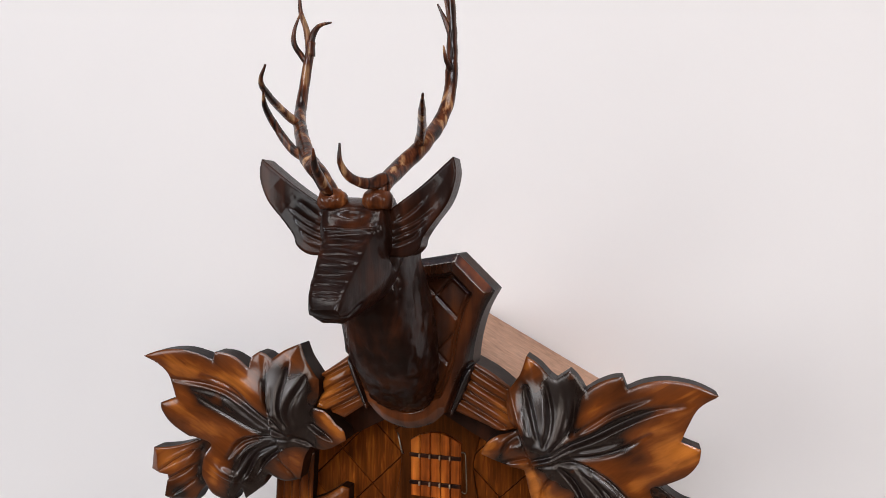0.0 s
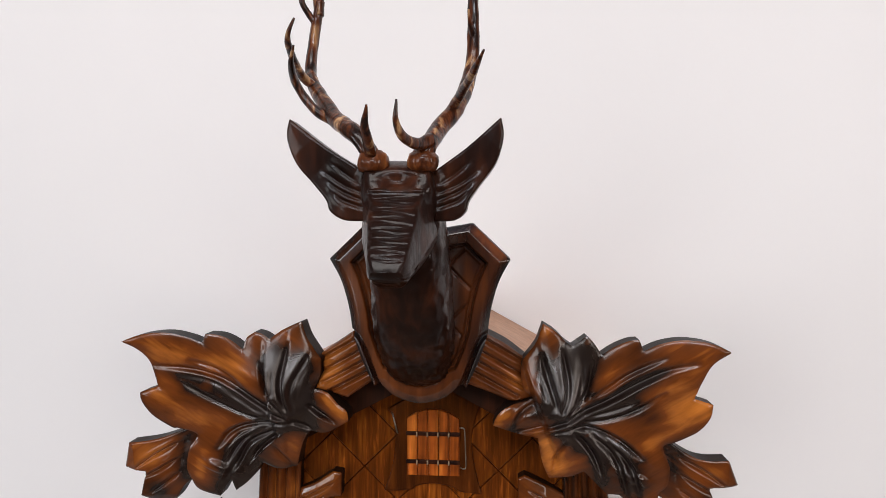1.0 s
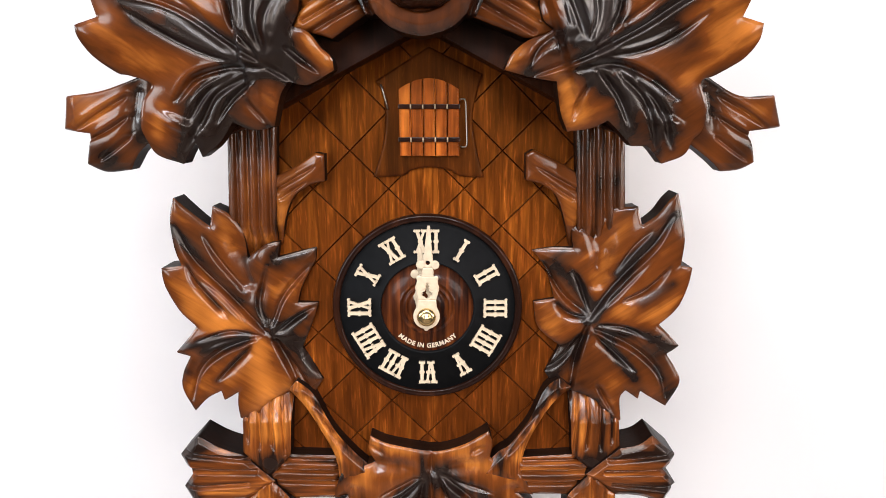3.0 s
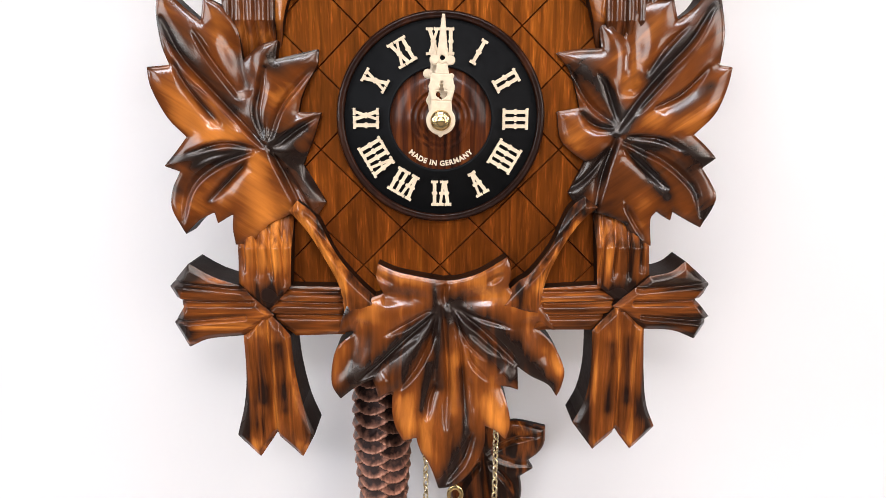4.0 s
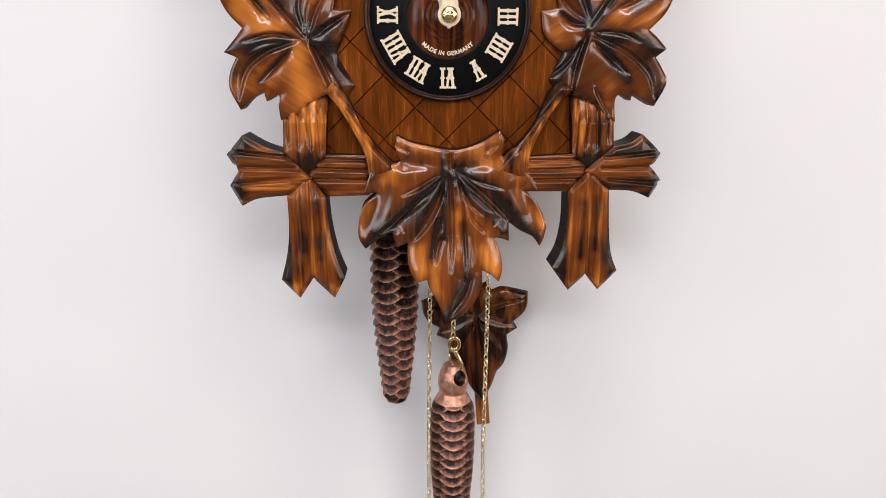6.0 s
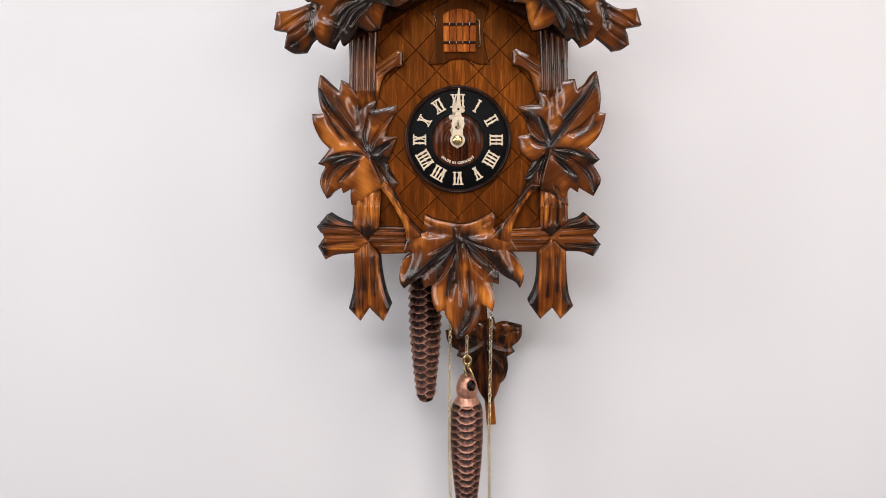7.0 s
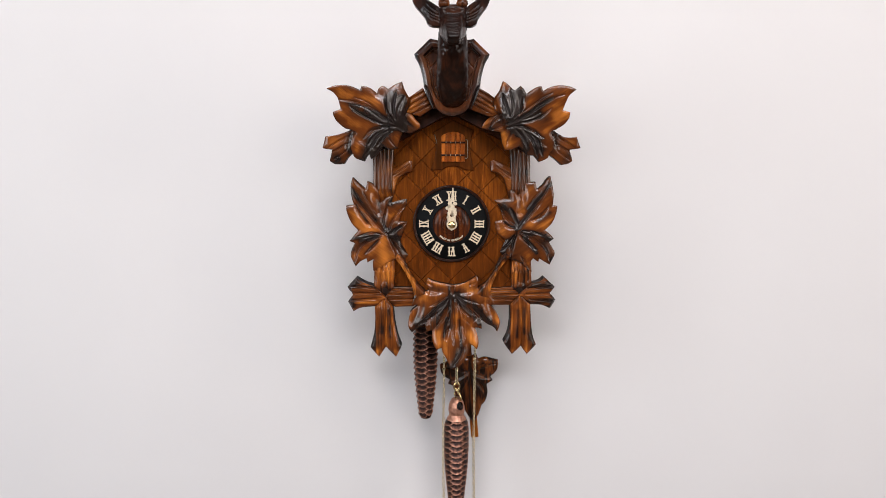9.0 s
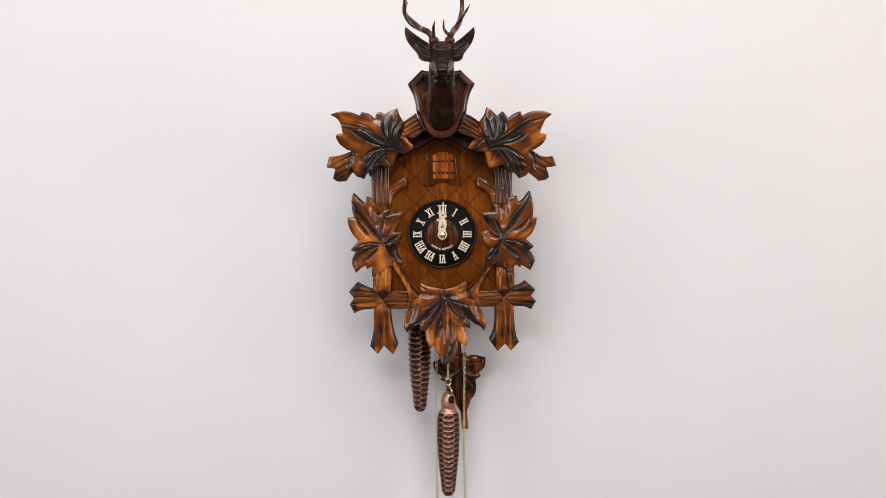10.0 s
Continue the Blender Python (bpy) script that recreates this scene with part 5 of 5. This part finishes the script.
# ---- weights, chains and pendulum under the case ----
def cone_mesh():
    """A cast pine-cone weight: a bored neck, then staggered rows of scales. The top is at the origin."""
    prof = [(0, 3), (2.5, 7), (7, 9.6), (13, 11.4), (19, 11.9), (23, 11.2), (25.5, 10.4), (28, 11.6), (32, 14), (37, 15.4), (50, 16.3), (75, 16.4), (100, 15.4), (125, 13.2), (148, 10.6), (164, 9.0), (169, 7.2), (171.5, 3)]
    ss, rr = np.array([p[0] for p in prof], float), np.array([p[1] for p in prof], float)
    rows, seg, n, pitch = 420, 120, 3, 8.3
    s_all = np.linspace(0.0, 171.5, rows)
    verts, faces, lips = [], [], []
    for s in s_all:
        base = float(np.interp(s, ss, rr))
        for k in range(seg):
            a = 2 * math.pi * k / seg
            # the neck is coloured bright copper, as though lit from in front
            r, f = base, 0.85
            if s > 33:
                # the scales overlap like shingles; every second column is set half a row lower
                f = 0.0
                for c in range(2 * n):
                    u = (a - math.pi * c / n + math.pi / 2 + math.pi) % (2 * math.pi) - math.pi
                    u /= math.pi / n * 0.7
                    if abs(u) < 1:
                        q = (s - 36) / pitch + 0.62 * u * u + (0.5 if c % 2 else 0.0)
                        f = max(f, q - math.floor(q))
                r += (4.2 * f ** 1.3 - 2.2) * min(1, (s - 33) / 6) * min(1, max(0.25, (171 - s) / 10))
                r += 0.15 * noise.noise(Vector((k * 0.7, s * 0.35, 1.0)))
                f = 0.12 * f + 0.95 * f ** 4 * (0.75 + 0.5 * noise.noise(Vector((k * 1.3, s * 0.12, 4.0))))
            else:
                r += 0.25 * noise.noise(Vector((math.cos(a) * 3, math.sin(a) * 3, s * 0.3)))
                w = (a - radians(-58) + math.pi) % (2 * math.pi) - math.pi
                d = ((w * 10.5) ** 2 + ((s - 11) * 1.0) ** 2) / 34
                # the shallow bored dent is coloured dark for the shade of a hole
                if d < 1:
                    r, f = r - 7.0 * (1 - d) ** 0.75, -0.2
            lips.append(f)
            verts.append((r * math.cos(a) / 1000, r * math.sin(a) / 1000, -s / 1000))
    for i in range(rows - 1):
        for k in range(seg):
            a, b = i * seg + k, i * seg + (k + 1) % seg
            faces.append((a, a + seg, b + seg, b))
    faces.append(tuple(range(seg)))
    faces.append(tuple(range((rows - 1) * seg, rows * seg))[::-1])
    me = bpy.data.meshes.new("cone")
    me.from_pydata(verts, [], faces)
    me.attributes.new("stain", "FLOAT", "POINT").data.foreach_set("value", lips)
    return me


def weight(place, turn):
    ob = tagged(new("pine_cone_weight"), "copper-bronzed cast pine cone clock weight hanging on a chain", "clock weight", "weights of the clock")
    ob.matrix_world = pose(*place, 0, 0, turn)
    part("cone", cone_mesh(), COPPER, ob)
    # black disc at the bottom of the dent, painted as the hole's shade
    bm = bmesh.new()
    lathe(bm, [(0.0043, -0.0002), (0.0046, -0.0006), (0.0, -0.0008)], 24, "y")
    for v in bm.verts:
        v.co = Matrix.Rotation(radians(32), 3, "Z") @ (v.co + Vector((0, -0.0058, 0))) + Vector((0, 0, -0.0105))
    part("bored_eye", bm, HOLE, ob, "dark bored eye")
    return ob


weight((0.0093, -0.064, 1.346), 0)
weight((-0.0353, -0.078, 1.49), -24)

# brass hook of the front weight
hook = tagged(new("chain_hook"), "small brass hook with a round eye above the cone weight", "hook")
hook.location = (0.0094, -0.072, 1.3635)
bm = bmesh.new()
lathe(bm, [(r / 1000, y / 1000) for r, y in [(2.5, -0.5), (2.8, -0.8), (4.3, -0.8), (4.7, -0.4), (4.7, 0.4), (4.3, 0.8), (2.8, 0.8), (2.5, 0.5), (2.5, -0.5)]], 28, "y", cap=False)
for v in bm.verts:
    v.co.x, v.co.z = v.co.x * 1.12, v.co.z * 1.42
part("eye", bm, BRASS, hook, "flat brass eye plate")
bm = bmesh.new()
tube(bm, [(0.001, 0, -0.0052), (0.0022, 0, -0.0085), (0.0045, -0.0008, -0.0125), (0.0062, -0.0012, -0.0165), (0.0058, 0.0008, -0.0205), (0.002, 0.003, -0.0215), (-0.0022, 0.0035, -0.0165), (-0.0036, 0.003, -0.0095)], [0.0019, 0.0015, 0.0011, 0.0009, 0.0008], 10, 4)
part("prong", bm, BRASS, hook)

LINK = None


def chain(x, y, top, bottom, label):
    """A chain of oval links, each turned a quarter against the next."""
    global LINK
    ob = tagged(new("clock_chain"), label, "chain", "chains of the clock")
    ob.location = (x, y, top)
    if LINK is None:
        bm = bmesh.new()
        tube(bm, [(0.00165 * math.cos(a), 0, 0.0029 * math.sin(a)) for a in [2 * math.pi * k / 10 for k in range(10)]], [0.0006], 6, 1, 0, True)
        LINK = bpy.data.meshes.new("link")
        bm.to_mesh(LINK)
        bm.free()
        LINK.materials.append(CHAIN)
        LINK.polygons.foreach_set("use_smooth", [True] * len(LINK.polygons))
    n = int((top - bottom) / 0.0047)
    rnd = random.Random(int(x * 10000))
    for k in range(n):
        link = new("link", LINK)
        link.parent = ob
        link.matrix_basis = pose(0.0012 * math.sin(k * 0.11) * k / n, 0, -0.0024 - k * 0.0047, rnd.uniform(-5, 5), rnd.uniform(-4, 4), 35 + 90 * (k % 2) + rnd.uniform(-14, 14))
    return ob


chain(-0.0093, -0.068, 1.494, 1.04, "thin brass chain hanging free below the clock case")
chain(0.0348, -0.068, 1.494, 1.04, "thin brass chain hanging free below the clock case")
chain(0.0085, -0.068, 1.494, 1.3655, "thin brass chain that carries the front cone weight")

# pendulum, swung a little to one side
pendulum = tagged(new("pendulum"), "carved dark leaf pendulum on a wooden rod behind the weights", "pendulum")
pendulum.matrix_world = pose(0.004, -0.036, 1.66, 0, -5.0, 0)
bm = bmesh.new()
box(bm, -0.0055, 0.0055, -0.0025, 0.0025, -0.386, 0.0, 0.0008)
part("rod", bm, WOOD_V, pendulum, "plain brown rod", smooth=False)
LEAF = "S0,-262 S12,-258 S14,-266 24,-264 S43,-270 42,-281 38,-288 S30,-294 S33,-300 S24,-305 24,-318 20,-330 S14,-336 8,-350 S0,-362"
half = LEAF.split()
LEAF = " ".join(half + [("S" if w[0] == "S" else "") + f"{-float(w.lstrip('S').split(',')[0]):g}," + w.split(",")[1] for w in half[-2:0:-1]])
leaf = carve("leaf_bob", LEAF, [("v", 3, 3, "0,-280 0,-355"), ("v", 3, 3, "2,-284 20,-276 40,-275"), ("v", 3, 3, "-2,-284 -20,-276 -40,-275"), ("v", 3, 3, "2,-290 14,-305 22,-325"), ("v", 3, 3, "-2,-290 -14,-305 -22,-325"), ("b", 3, 2, "3,-284 18,-292 30,-297"), ("b", 3, 2, "-3,-284 -18,-292 -30,-297")], 5, 2.6, WOOD_DEEP_V, None, crown=4, edge=2.0, stain=[(70, -0.1, "0,-310")])
leaf.parent = pendulum
tagged(leaf, "carved dark leaf")

# the scored diamonds of the front panel
def panel_diamonds():
    half, g = 0.02, 0.00022
    edges = [(1, 0, 0.0958), (-1, 0, 0.0958), (0, -1, 0.0978), (SLOPE, 1, APEX - 0.0128), (-SLOPE, 1, APEX - 0.0128)]
    for i in range(-6, 7):
        for j in range(-10, 7):
            if (i + j) % 2:
                continue
            cx, cz = i * half - 0.0003, j * half + 0.0645
            poly = [(cx + half - g, cz), (cx, cz + half - g), (cx - half + g, cz), (cx, cz - half + g)]
            for e in edges:
                poly = clip(poly, *e) if len(poly) > 2 else []
            if len(poly) < 3:
                continue
            m = Vector((sum(p[0] for p in poly), sum(p[1] for p in poly))) / len(poly)
            inner = [tuple(m + (Vector(p) - m) * 0.98) for p in poly]
            bm = bmesh.new()
            a, b, c = ([bm.verts.new((x, -y, z)) for x, z in pts] for y, pts in ((FACE - 0.004, poly), (FACE - 0.0006, poly), (FACE, inner)))
            k = len(poly)
            for q in range(k):
                r = (q + 1) % k
                bm.faces.new((a[q], a[r], b[r], b[q])), bm.faces.new((b[q], b[r], c[r], c[q]))
            bm.faces.new(c)
            part("diamond", bm, WOOD_PANEL, front_panel, smooth=False)


def clip(poly, a, b, c):
    """The part of a convex polygon where a x + b z <= c."""
    out = []
    for p, q in zip(poly, poly[1:] + poly[:1]):
        fp, fq = a * p[0] + b * p[1] - c, a * q[0] + b * q[1] - c
        if fp <= 0:
            out.append(p)
        if fp * fq < 0:
            t = fp / (fp - fq)
            out.append((p[0] + (q[0] - p[0]) * t, p[1] + (q[1] - p[1]) * t))
    return out


panel_diamonds()
